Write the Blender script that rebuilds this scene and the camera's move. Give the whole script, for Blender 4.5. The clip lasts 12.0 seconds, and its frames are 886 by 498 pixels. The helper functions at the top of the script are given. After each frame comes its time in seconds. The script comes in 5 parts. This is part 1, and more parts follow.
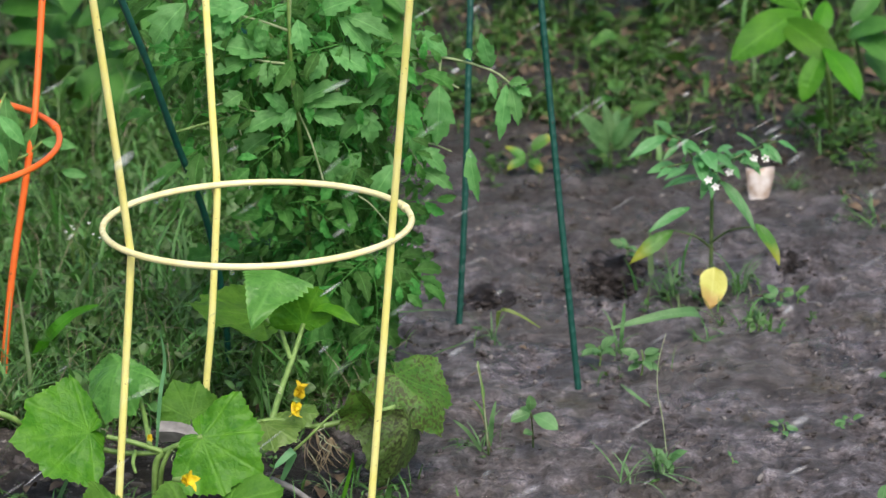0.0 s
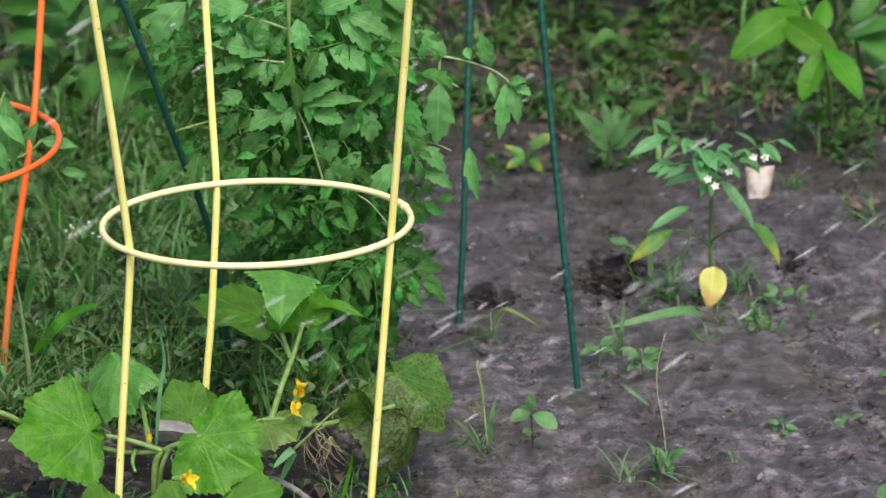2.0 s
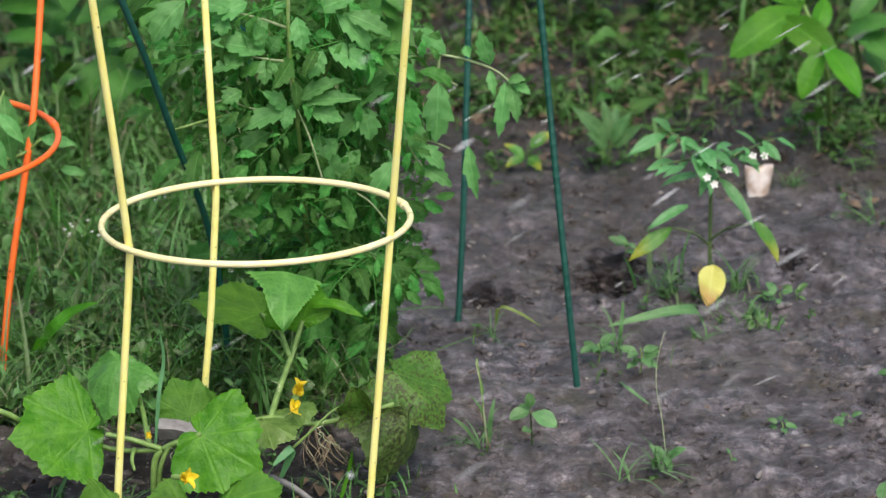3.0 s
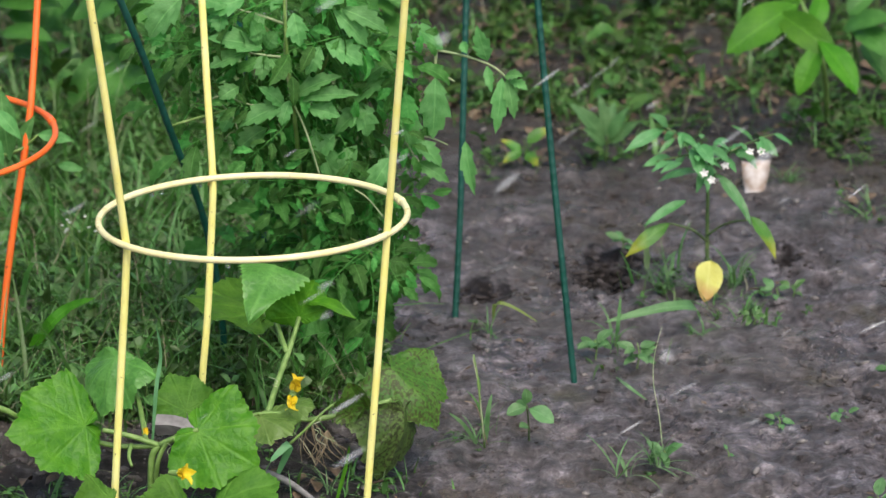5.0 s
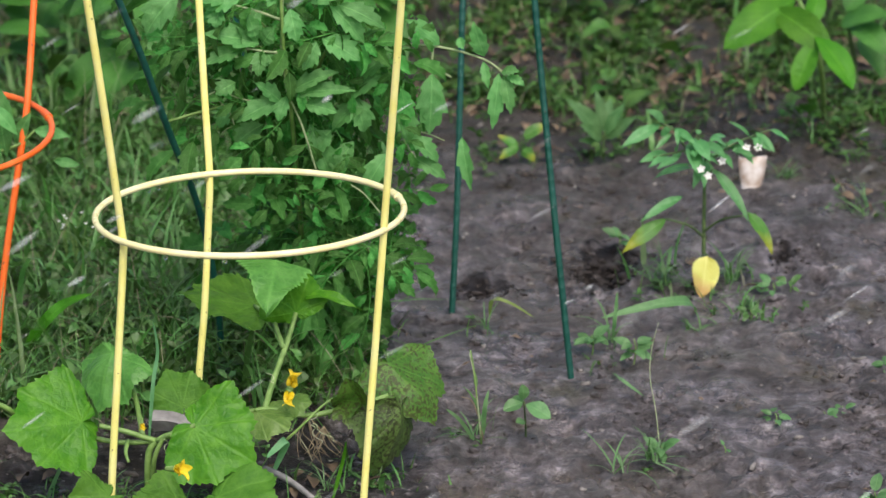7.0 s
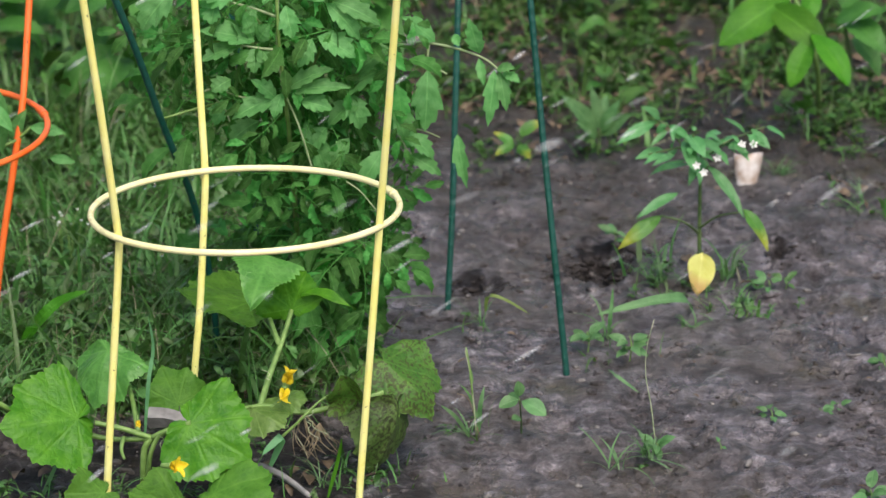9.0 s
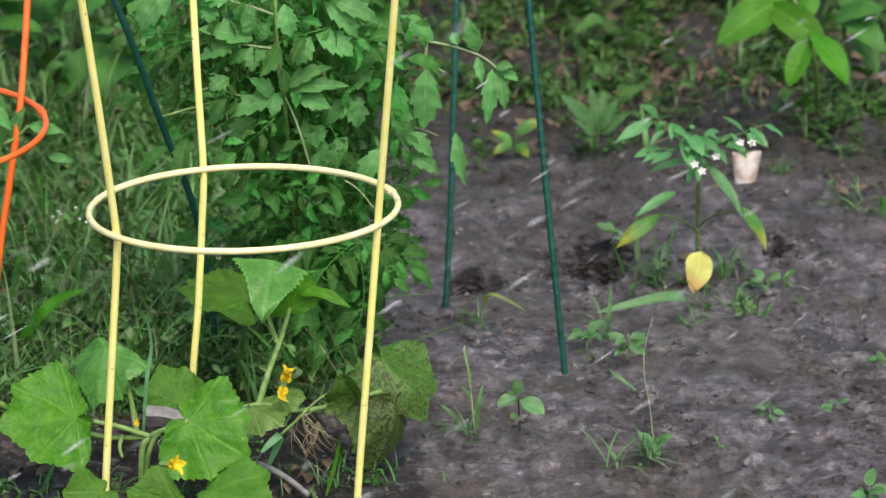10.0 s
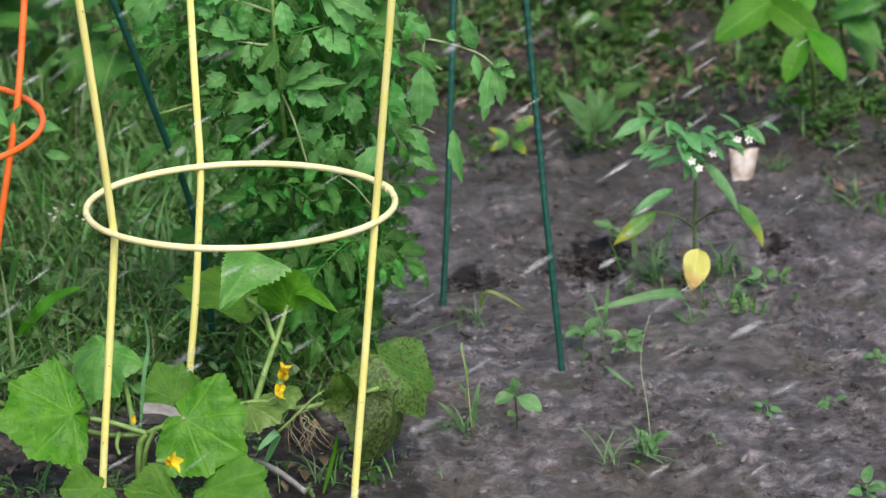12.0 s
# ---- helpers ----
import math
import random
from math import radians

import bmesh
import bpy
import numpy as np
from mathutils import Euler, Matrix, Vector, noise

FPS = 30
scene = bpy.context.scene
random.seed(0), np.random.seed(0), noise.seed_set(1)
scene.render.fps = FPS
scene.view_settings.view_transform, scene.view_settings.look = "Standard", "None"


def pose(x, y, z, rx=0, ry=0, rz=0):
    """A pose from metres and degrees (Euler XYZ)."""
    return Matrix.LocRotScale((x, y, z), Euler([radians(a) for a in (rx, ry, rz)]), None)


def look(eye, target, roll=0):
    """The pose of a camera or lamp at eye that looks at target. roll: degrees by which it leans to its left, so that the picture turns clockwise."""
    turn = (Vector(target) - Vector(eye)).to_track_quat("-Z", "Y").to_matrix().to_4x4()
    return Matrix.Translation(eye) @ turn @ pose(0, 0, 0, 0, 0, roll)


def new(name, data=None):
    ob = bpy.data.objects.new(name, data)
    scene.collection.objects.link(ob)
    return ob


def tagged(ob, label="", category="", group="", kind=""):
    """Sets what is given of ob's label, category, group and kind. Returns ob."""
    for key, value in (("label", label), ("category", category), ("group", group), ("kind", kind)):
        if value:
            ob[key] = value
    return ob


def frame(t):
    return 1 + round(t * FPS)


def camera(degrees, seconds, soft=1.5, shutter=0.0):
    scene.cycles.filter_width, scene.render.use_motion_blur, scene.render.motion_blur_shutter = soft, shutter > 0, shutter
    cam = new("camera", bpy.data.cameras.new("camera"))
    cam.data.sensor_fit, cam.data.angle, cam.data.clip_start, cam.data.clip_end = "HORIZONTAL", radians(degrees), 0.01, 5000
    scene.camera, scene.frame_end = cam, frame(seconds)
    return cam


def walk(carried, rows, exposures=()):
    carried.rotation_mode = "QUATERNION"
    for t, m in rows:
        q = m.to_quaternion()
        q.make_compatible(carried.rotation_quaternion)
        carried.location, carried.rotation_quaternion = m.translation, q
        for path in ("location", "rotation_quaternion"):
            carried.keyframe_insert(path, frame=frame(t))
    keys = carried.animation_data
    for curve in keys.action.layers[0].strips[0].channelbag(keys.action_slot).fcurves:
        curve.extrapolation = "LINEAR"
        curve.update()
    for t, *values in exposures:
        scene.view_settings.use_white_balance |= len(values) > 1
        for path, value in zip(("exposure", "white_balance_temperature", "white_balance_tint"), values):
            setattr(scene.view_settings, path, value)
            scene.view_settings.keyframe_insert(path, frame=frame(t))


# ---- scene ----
cam = camera(10.0, 12.0, soft=1.45)
cam.data.dof.use_dof, cam.data.dof.focus_distance, cam.data.dof.aperture_fstop = True, 4.95, 13.0
EYE = (0.0, -4.763, 1.633)


def aim(yaw, pitch):
    return pose(*EYE, 90 - pitch, 0, -yaw)


# A long lens on a tripod that drifts slowly to the right and down.
walk(cam, [
    (0, aim(2.1852, 16.1329)),
    (0.5, aim(2.1852, 16.1329)),
    (1, aim(2.1879, 16.1342)),
    (1.5, aim(2.1872, 16.1406)),
    (2, aim(2.1905, 16.1438)),
    (2.5, aim(2.1945, 16.1521)),
    (3, aim(2.1985, 16.1623)),
    (5, aim(2.2331, 16.2096)),
    (5.5, aim(2.2404, 16.2173)),
    (6, aim(2.2478, 16.2288)),
    (6.5, aim(2.2604, 16.2416)),
    (7, aim(2.2717, 16.2570)),
    (9, aim(2.3236, 16.2928)),
    (9.5, aim(2.3356, 16.3017)),
    (10, aim(2.3436, 16.3100)),
    (10.5, aim(2.3503, 16.3203)),
    (11, aim(2.3583, 16.3298)),
    (11.5, aim(2.3662, 16.3343)),
    (12, aim(2.3782, 16.3420)),
], exposures=[(0.0, 0.235), (12.0, 0.235)])

# ---- light: bright overcast, a soft high sun behind thin cloud ----
SUN_ELEV, SUN_TURN = radians(54), radians(168)
world = bpy.data.worlds.new("overcast_sky")
scene.world = world
world.use_nodes = True
wn = world.node_tree.nodes
sky = wn.new("ShaderNodeTexSky")
sky.sky_type = "NISHITA"
sky.sun_disc = False
sky.sun_elevation, sky.sun_rotation = SUN_ELEV, SUN_TURN
sky.dust_density, sky.air_density, sky.ozone_density = 4.0, 1.0, 0.6
wn["Background"].inputs["Strength"].default_value = 0.15
world.node_tree.links.new(sky.outputs["Color"], wn["Background"].inputs["Color"])
sun = new("sun", bpy.data.lights.new("sun", "SUN"))
sun.data.energy, sun.data.angle, sun.data.color = 2.0, radians(35), (1.0, 0.95, 0.88)
sun_way = Vector((math.sin(SUN_TURN) * math.cos(SUN_ELEV), math.cos(SUN_TURN) * math.cos(SUN_ELEV), math.sin(SUN_ELEV)))
sun.matrix_world = look(sun_way * 20, (0, 0, 0))


# ---- materials ----
def material(name):
    mat = bpy.data.materials.new(name)
    mat.use_nodes = True
    nt = mat.node_tree
    return mat, nt, nt.nodes["Principled BSDF"], nt.nodes["Material Output"]


def node(nt, kind, **values):
    n = nt.nodes.new("ShaderNode" + kind)
    for key, value in values.items():
        n.inputs[key.replace("_", " ")].default_value = value
    return n


def ramp(nt, source, stops):
    r = nt.nodes.new("ShaderNodeValToRGB")
    while len(r.color_ramp.elements) < len(stops):
        r.color_ramp.elements.new(0.5)
    for e, (p, c) in zip(r.color_ramp.elements, stops):
        e.position, e.color = p, (*c, 1)
    nt.links.new(source, r.inputs["Fac"])
    return r.outputs["Color"]


def mixed(nt, fac, a, b, blend="MIX"):
    m = nt.nodes.new("ShaderNodeMix")
    m.data_type, m.blend_type = "RGBA", blend
    for sock, value in ((m.inputs[0], fac), (m.inputs[6], a), (m.inputs[7], b)):
        if isinstance(value, (int, float)):
            sock.default_value = value
        elif isinstance(value, tuple):
            sock.default_value = (*value, 1)
        else:
            nt.links.new(value, sock)
    return m.outputs[2]


def maths(nt, op, a, b=0.0):
    m = nt.nodes.new("ShaderNodeMath")
    m.operation = op
    for sock, value in zip(m.inputs, (a, b)):
        if isinstance(value, (int, float)):
            sock.default_value = value
        else:
            nt.links.new(value, sock)
    return m.outputs[0]


def leaf_material(name, dark, light, rough=0.42, through_light=0.35, scale=60.0, vein=None, spots=None, tip=None, island=True, sheen=0.4, quilt=0.0):
    """Leaf skin: colour that differs from leaf to leaf, mottling, side veins along UV, light passing through."""
    mat, nt, bsdf, out = material(name)
    coord = nt.nodes.new("ShaderNodeTexCoord")
    noise1 = node(nt, "TexNoise", Scale=scale, Detail=4.0)
    nt.links.new(coord.outputs["Object"], noise1.inputs["Vector"])
    col = ramp(nt, noise1.outputs["Fac"], [(0.3, dark), (0.72, light)])
    geo = nt.nodes.new("ShaderNodeNewGeometry")
    info = nt.nodes.new("ShaderNodeObjectInfo")
    rnd = geo.outputs["Random Per Island"] if island else info.outputs["Random"]
    hsv = nt.nodes.new("ShaderNodeHueSaturation")
    nt.links.new(col, hsv.inputs["Color"])
    spread = 0.95 if island else 0.35
    nt.links.new(maths(nt, "ADD", maths(nt, "MULTIPLY", rnd, spread), 1.0 - spread / 2), hsv.inputs["Value"])
    turn = 0.035 if island else 0.012
    nt.links.new(maths(nt, "ADD", maths(nt, "MULTIPLY", rnd, turn), 0.505 - turn / 2), hsv.inputs["Hue"])
    col = hsv.outputs["Color"]
    uv = nt.nodes.new("ShaderNodeSeparateXYZ")
    nt.links.new(coord.outputs["UV"], uv.inputs[0])
    side = maths(nt, "ABSOLUTE", maths(nt, "SUBTRACT", uv.outputs["Y"], 0.5))
    if vein:
        if vein == "attribute":
            at = nt.nodes.new("ShaderNodeAttribute")
            at.attribute_name = "vein"
            line = at.outputs["Fac"]
        else:
            wave = maths(nt, "SINE", maths(nt, "MULTIPLY", maths(nt, "SUBTRACT", uv.outputs["X"], maths(nt, "MULTIPLY", side, 0.7)), 50.0))
            line = maths(nt, "MAXIMUM", maths(nt, "MULTIPLY", maths(nt, "GREATER_THAN", wave, 0.9), 0.35), maths(nt, "LESS_THAN", side, 0.03))
        col = mixed(nt, maths(nt, "MULTIPLY", line, 0.24 if vein == "attribute" else 0.28), col, tuple(min(1, c * 1.7 + 0.012) for c in light))
    if tip:
        n2 = node(nt, "TexNoise", Scale=25.0, Detail=3.0)
        nt.links.new(coord.outputs["Object"], n2.inputs["Vector"])
        f = maths(nt, "ADD", uv.outputs["X"], maths(nt, "MULTIPLY", maths(nt, "SUBTRACT", n2.outputs["Fac"], 0.5), 0.8))
        col = mixed(nt, ramp(nt, f, [(0.5, (0, 0, 0)), (0.8, (1, 1, 1))]), col, tip)
    if spots:
        vor = node(nt, "TexNoise", Scale=300.0, Detail=3.0)
        nt.links.new(coord.outputs["Object"], vor.inputs["Vector"])
        big = node(nt, "TexNoise", Scale=22.0)
        nt.links.new(coord.outputs["Object"], big.inputs["Vector"])
        f = ramp(nt, maths(nt, "ADD", vor.outputs["Fac"], maths(nt, "MULTIPLY", maths(nt, "SUBTRACT", big.outputs["Fac"], 0.5), 0.5)), [(0.49, (0, 0, 0)), (0.57, (0.8, 0.8, 0.8))])
        col = mixed(nt, f, col, spots)
    nt.links.new(col, bsdf.inputs["Base Color"])
    bsdf.inputs["Roughness"].default_value = rough
    bsdf.inputs["Specular IOR Level"].default_value = sheen
    bump = node(nt, "Bump", Strength=0.6, Distance=0.003)
    n3 = node(nt, "TexNoise", Scale=190.0, Detail=4.0)
    nt.links.new(coord.outputs["Object"], n3.inputs["Vector"])
    height = n3.outputs["Fac"]
    if quilt:
        cell = node(nt, "TexVoronoi", Scale=quilt)
        cell.feature = "DISTANCE_TO_EDGE"
        warp = node(nt, "TexNoise", Scale=quilt * 0.5, Detail=2.0)
        nt.links.new(coord.outputs["Object"], warp.inputs["Vector"])
        at2 = nt.nodes.new("ShaderNodeVectorMath")
        at2.operation = "MULTIPLY_ADD"
        nt.links.new(warp.outputs["Color"], at2.inputs[0])
        at2.inputs[1].default_value = (0.008, 0.008, 0.008)
        nt.links.new(coord.outputs["Object"], at2.inputs[2])
        nt.links.new(at2.outputs[0], cell.inputs["Vector"])
        puff = ramp(nt, cell.outputs["Distance"], [(0.0, (0, 0, 0)), (0.25, (1, 1, 1))])
        height = maths(nt, "ADD", maths(nt, "MULTIPLY", height, 0.5), maths(nt, "MULTIPLY", puff, 0.13))
        col = mixed(nt, maths(nt, "MULTIPLY", maths(nt, "SUBTRACT", 1.0, puff), 0.16), col, tuple(min(1, c * 1.5 + 0.005) for c in light))
        nt.links.new(col, bsdf.inputs["Base Color"])
    nt.links.new(height, bump.inputs["Height"])
    nt.links.new(bump.outputs["Normal"], bsdf.inputs["Normal"])
    tr = nt.nodes.new("ShaderNodeBsdfTranslucent")
    nt.links.new(mixed(nt, 0.5, col, mixed(nt, 1.0, col, (1.0, 1.3, 0.4), "MULTIPLY")), tr.inputs["Color"])
    mix = nt.nodes.new("ShaderNodeMixShader")
    mix.inputs[0].default_value = through_light
    nt.links.new(bsdf.outputs[0], mix.inputs[1])
    nt.links.new(tr.outputs[0], mix.inputs[2])
    nt.links.new(mix.outputs[0], out.inputs["Surface"])
    return mat


def stem_material(name, a, b, rough=0.5, scale=90.0):
    mat, nt, bsdf, out = material(name)
    coord = nt.nodes.new("ShaderNodeTexCoord")
    n1 = node(nt, "TexNoise", Scale=scale, Detail=4.0)
    nt.links.new(coord.outputs["Object"], n1.inputs["Vector"])
    nt.links.new(ramp(nt, n1.outputs["Fac"], [(0.35, a), (0.7, b)]), bsdf.inputs["Base Color"])
    bsdf.inputs["Roughness"].default_value = rough
    bump = node(nt, "Bump", Strength=0.3, Distance=0.001)
    nt.links.new(n1.outputs["Fac"], bump.inputs["Height"])
    nt.links.new(bump.outputs["Normal"], bsdf.inputs["Normal"])
    return mat


def coated_material(name, colour, scuff, rough=0.35):
    """Plastic or powder coat with specks of dirt and faded patches."""
    mat, nt, bsdf, out = material(name)
    coord = nt.nodes.new("ShaderNodeTexCoord")
    n1 = node(nt, "TexNoise", Scale=35.0, Detail=5.0)
    n2 = node(nt, "TexNoise", Scale=230.0, Detail=2.0)
    for n in (n1, n2):
        nt.links.new(coord.outputs["Object"], n.inputs["Vector"])
    col = mixed(nt, ramp(nt, n1.outputs["Fac"], [(0.4, (0, 0, 0)), (0.75, (0.6, 0.6, 0.6))]), colour, scuff)
    col = mixed(nt, ramp(nt, n2.outputs["Fac"], [(0.70, (0, 0, 0)), (0.76, (0.8, 0.8, 0.8))]), col, (0.06, 0.045, 0.03))
    nt.links.new(col, bsdf.inputs["Base Color"])
    nt.links.new(ramp(nt, n1.outputs["Fac"], [(0.3, (rough - 0.08,) * 3), (0.7, (rough + 0.15,) * 3)]), bsdf.inputs["Roughness"])
    return mat


def soil_material():
    mat, nt, bsdf, out = material("wet_soil")
    coord = nt.nodes.new("ShaderNodeTexCoord")

    def tex(scale, detail=5.0, rough=0.6, stretch=None):
        n = node(nt, "TexNoise", Scale=scale, Detail=detail, Roughness=rough)
        if stretch:
            mp = node(nt, "Mapping", Scale=stretch)
            nt.links.new(coord.outputs["Object"], mp.inputs["Vector"])
            nt.links.new(mp.outputs[0], n.inputs["Vector"])
        else:
            nt.links.new(coord.outputs["Object"], n.inputs["Vector"])
        return n.outputs["Fac"]

    fine, mid, large = tex(260.0, 6.0, 0.7), tex(46.0, 8.0, 0.7, (1.0, 0.62, 1.0)), tex(4.0, 3.0)
    col = ramp(nt, mid, [(0.32, (0.030, 0.025, 0.024)), (0.44, (0.096, 0.082, 0.084)), (0.54, (0.160, 0.141, 0.150)), (0.70, (0.36, 0.33, 0.35))])
    col = mixed(nt, 0.8, col, ramp(nt, fine, [(0.32, (0.3, 0.28, 0.27)), (0.5, (0.85, 0.85, 0.85)), (0.7, (1.8, 1.75, 1.7))]), "MULTIPLY")
    col = mixed(nt, ramp(nt, large, [(0.44, (0, 0, 0)), (0.62, (0.55, 0.55, 0.55))]), col, (0.105, 0.086, 0.066))
    clods = tex(15.0, 5.0, 0.62, (0.9, 1.1, 1.0))
    col = mixed(nt, ramp(nt, clods, [(0.36, (0.85, 0.85, 0.85)), (0.49, (0, 0, 0))]), col, (0.044, 0.036, 0.032))
    # Humus brown growing towards the back, also standing in for the shade there.
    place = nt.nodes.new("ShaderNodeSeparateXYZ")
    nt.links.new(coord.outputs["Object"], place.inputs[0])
    humus_shade = maths(nt, "ADD", place.outputs["Y"], maths(nt, "MULTIPLY", maths(nt, "SUBTRACT", tex(5.0, 5.0), 0.5), 1.2))
    col = mixed(nt, ramp(nt, maths(nt, "MULTIPLY", humus_shade, 0.5), [(0.42, (0, 0, 0)), (0.66, (0.95, 0.95, 0.95))]), col, mixed(nt, 0.9, col, (0.030, 0.022, 0.014)))
    moss = tex(7.0, 5.0, 0.65, (1.0, 0.7, 1.0))
    col = mixed(nt, ramp(nt, moss, [(0.56, (0, 0, 0)), (0.68, (0.6, 0.6, 0.6))]), col, (0.085, 0.075, 0.030))
    vor = node(nt, "TexVoronoi", Scale=150.0)
    nt.links.new(coord.outputs["Object"], vor.inputs["Vector"])
    grit = maths(nt, "MULTIPLY", maths(nt, "LESS_THAN", vor.outputs["Distance"], 0.22), maths(nt, "GREATER_THAN", fine, 0.56))
    col = mixed(nt, maths(nt, "MULTIPLY", grit, 0.6), col, (0.30, 0.27, 0.25))
    # Blackens and dulls the soil where shade is painted on the ground mesh.
    painted_shade = nt.nodes.new("ShaderNodeAttribute")
    painted_shade.attribute_name = "vein"
    col = mixed(nt, maths(nt, "MULTIPLY", painted_shade.outputs["Fac"], 0.92), col, (0.010, 0.008, 0.007))
    streak = tex(95.0, 5.0, 0.65, (0.40, 1.0, 1.0))
    col = mixed(nt, 0.75, col, ramp(nt, streak, [(0.36, (0.45, 0.43, 0.42)), (0.5, (0.95, 0.95, 0.95)), (0.66, (1.55, 1.55, 1.6))]), "MULTIPLY")
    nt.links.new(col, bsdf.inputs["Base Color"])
    wet = tex(11.0, 5.0, 0.6, (0.8, 0.75, 1.0))
    film = ramp(nt, wet, [(0.40, (0, 0, 0)), (0.60, (1, 1, 1))])
    nt.links.new(maths(nt, "ADD", 0.22, maths(nt, "MULTIPLY", film, 0.42)), bsdf.inputs["Roughness"])
    nt.links.new(maths(nt, "SUBTRACT", 0.62, maths(nt, "MULTIPLY", painted_shade.outputs["Fac"], 0.5)), bsdf.inputs["Specular IOR Level"])
    h = maths(nt, "ADD", maths(nt, "MULTIPLY", fine, 0.3), maths(nt, "ADD", mid, maths(nt, "MULTIPLY", streak, 0.75)))
    bump = node(nt, "Bump", Distance=0.016)
    nt.links.new(maths(nt, "ADD", 0.55, maths(nt, "MULTIPLY", film, 0.45)), bump.inputs["Strength"])
    nt.links.new(h, bump.inputs["Height"])
    nt.links.new(bump.outputs["Normal"], bsdf.inputs["Normal"])
    return mat


SOIL = soil_material()
YELLOW = coated_material("yellow_coat", (0.88, 0.825, 0.25), (0.92, 0.91, 0.46))
# Paler copy of YELLOW: sky light on the upper hoop put into its colour.
SKYLIT_YELLOW = coated_material("skylit_yellow_coat", (0.95, 0.86, 0.42), (0.96, 0.93, 0.66), 0.28)
ORANGE = coated_material("orange_coat", (0.92, 0.15, 0.02), (0.85, 0.22, 0.05))
GREEN = coated_material("green_plastic", (0.004, 0.065, 0.048), (0.010, 0.10, 0.08), 0.42)
GRASS = leaf_material("grass_blade", (0.085, 0.20, 0.045), (0.19, 0.36, 0.11), 0.36, 0.42, 30.0, sheen=0.55)
BLUE_GRASS = leaf_material("blue_green_grass", (0.14, 0.38, 0.15), (0.24, 0.52, 0.26), 0.45, 0.4, 30.0, island=False)
PALE_GRASS = leaf_material("pale_wet_grass", (0.11, 0.235, 0.085), (0.22, 0.37, 0.17), 0.4, 0.35, 40.0, island=False, sheen=0.5)
DULL_GRASS = leaf_material("yellowing_grass", (0.16, 0.22, 0.05), (0.26, 0.32, 0.09), 0.45, 0.35, 40.0, island=False)
WEED = leaf_material("weed_leaf", (0.055, 0.135, 0.030), (0.145, 0.27, 0.075), 0.4, 0.35, 40.0, sheen=0.55)
# Darker copy of the weed green, with the shade at the back painted in.
SHADED_WEED = leaf_material("shaded_weed_leaf", (0.030, 0.085, 0.013), (0.108, 0.205, 0.042), 0.45, 0.3, 40.0, sheen=0.45)
BROAD = leaf_material("broad_leaf", (0.045, 0.15, 0.022), (0.095, 0.25, 0.045), 0.45, 0.35, 30.0, vein="uv")
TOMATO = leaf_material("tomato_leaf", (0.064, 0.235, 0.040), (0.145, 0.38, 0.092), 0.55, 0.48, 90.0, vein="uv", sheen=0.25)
# Lighter copy of the tomato green: sunlight on front leaves put into the colour.
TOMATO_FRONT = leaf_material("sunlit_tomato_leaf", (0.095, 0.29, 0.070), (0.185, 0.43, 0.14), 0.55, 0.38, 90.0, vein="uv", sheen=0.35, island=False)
CUKE = leaf_material("cucumber_leaf", (0.036, 0.150, 0.006), (0.108, 0.272, 0.017), 0.38, 0.3, 55.0, sheen=0.25, quilt=150.0, vein="attribute", island=False)
# Duller CUKE: real for the ageing leaf, painted shade on the broad rear one.
CUKE_DIM = leaf_material("dull_shaded_cucumber_leaf", (0.045, 0.14, 0.012), (0.105, 0.24, 0.030), 0.55, 0.25, 55.0, sheen=0.2, quilt=150.0, vein="attribute", island=False)
CUKE_OLD = leaf_material("old_cucumber_leaf", (0.040, 0.13, 0.012), (0.115, 0.225, 0.032), 0.5, 0.3, 45.0, quilt=130.0, vein="attribute", spots=(0.045, 0.038, 0.014), island=False)
# Paler CUKE: the sky's gloss on upturned blades is put into the colour.
SKYLIT_CUKE = leaf_material("skylit_cucumber_leaf", (0.068, 0.225, 0.032), (0.145, 0.345, 0.070), 0.36, 0.3, 55.0, sheen=0.4, quilt=150.0, vein="attribute", island=False)
YELLOWING = leaf_material("yellowing_cucumber_leaf", (0.09, 0.19, 0.028), (0.19, 0.30, 0.075), 0.45, 0.3, 45.0, quilt=130.0, vein="attribute", island=False)
BLIGHTED = leaf_material("blighted_cucumber_leaf", (0.060, 0.12, 0.022), (0.125, 0.19, 0.05), 0.5, 0.25, 45.0, quilt=130.0, vein="attribute", spots=(0.022, 0.018, 0.010), island=False)
PEPPER = leaf_material("pepper_leaf", (0.08, 0.25, 0.07), (0.15, 0.36, 0.14), 0.32, 0.3, 40.0, vein="uv", island=False)
PEPPER_OLD = leaf_material("yellowing_pepper_leaf", (0.07, 0.20, 0.03), (0.12, 0.30, 0.05), 0.35, 0.35, 40.0, vein="uv", tip=(0.30, 0.34, 0.03), island=False)
YELLOWED = leaf_material("yellow_leaf", (0.66, 0.62, 0.10), (0.84, 0.82, 0.27), 0.4, 0.35, 40.0, vein="uv", tip=(0.62, 0.40, 0.13), island=False)
LIME = leaf_material("lime_leaf", (0.050, 0.195, 0.008), (0.105, 0.300, 0.020), 0.42, 0.38, 25.0, vein="uv", island=False, sheen=0.25)
SPROUT = leaf_material("sprout_leaf", (0.080, 0.20, 0.065), (0.160, 0.31, 0.12), 0.42, 0.3, 60.0, vein="uv", island=False)
STEM = stem_material("green_stem", (0.13, 0.24, 0.05), (0.24, 0.38, 0.11))
FUZZY = stem_material("downy_tomato_stem", (0.20, 0.28, 0.12), (0.34, 0.42, 0.22), 0.6)
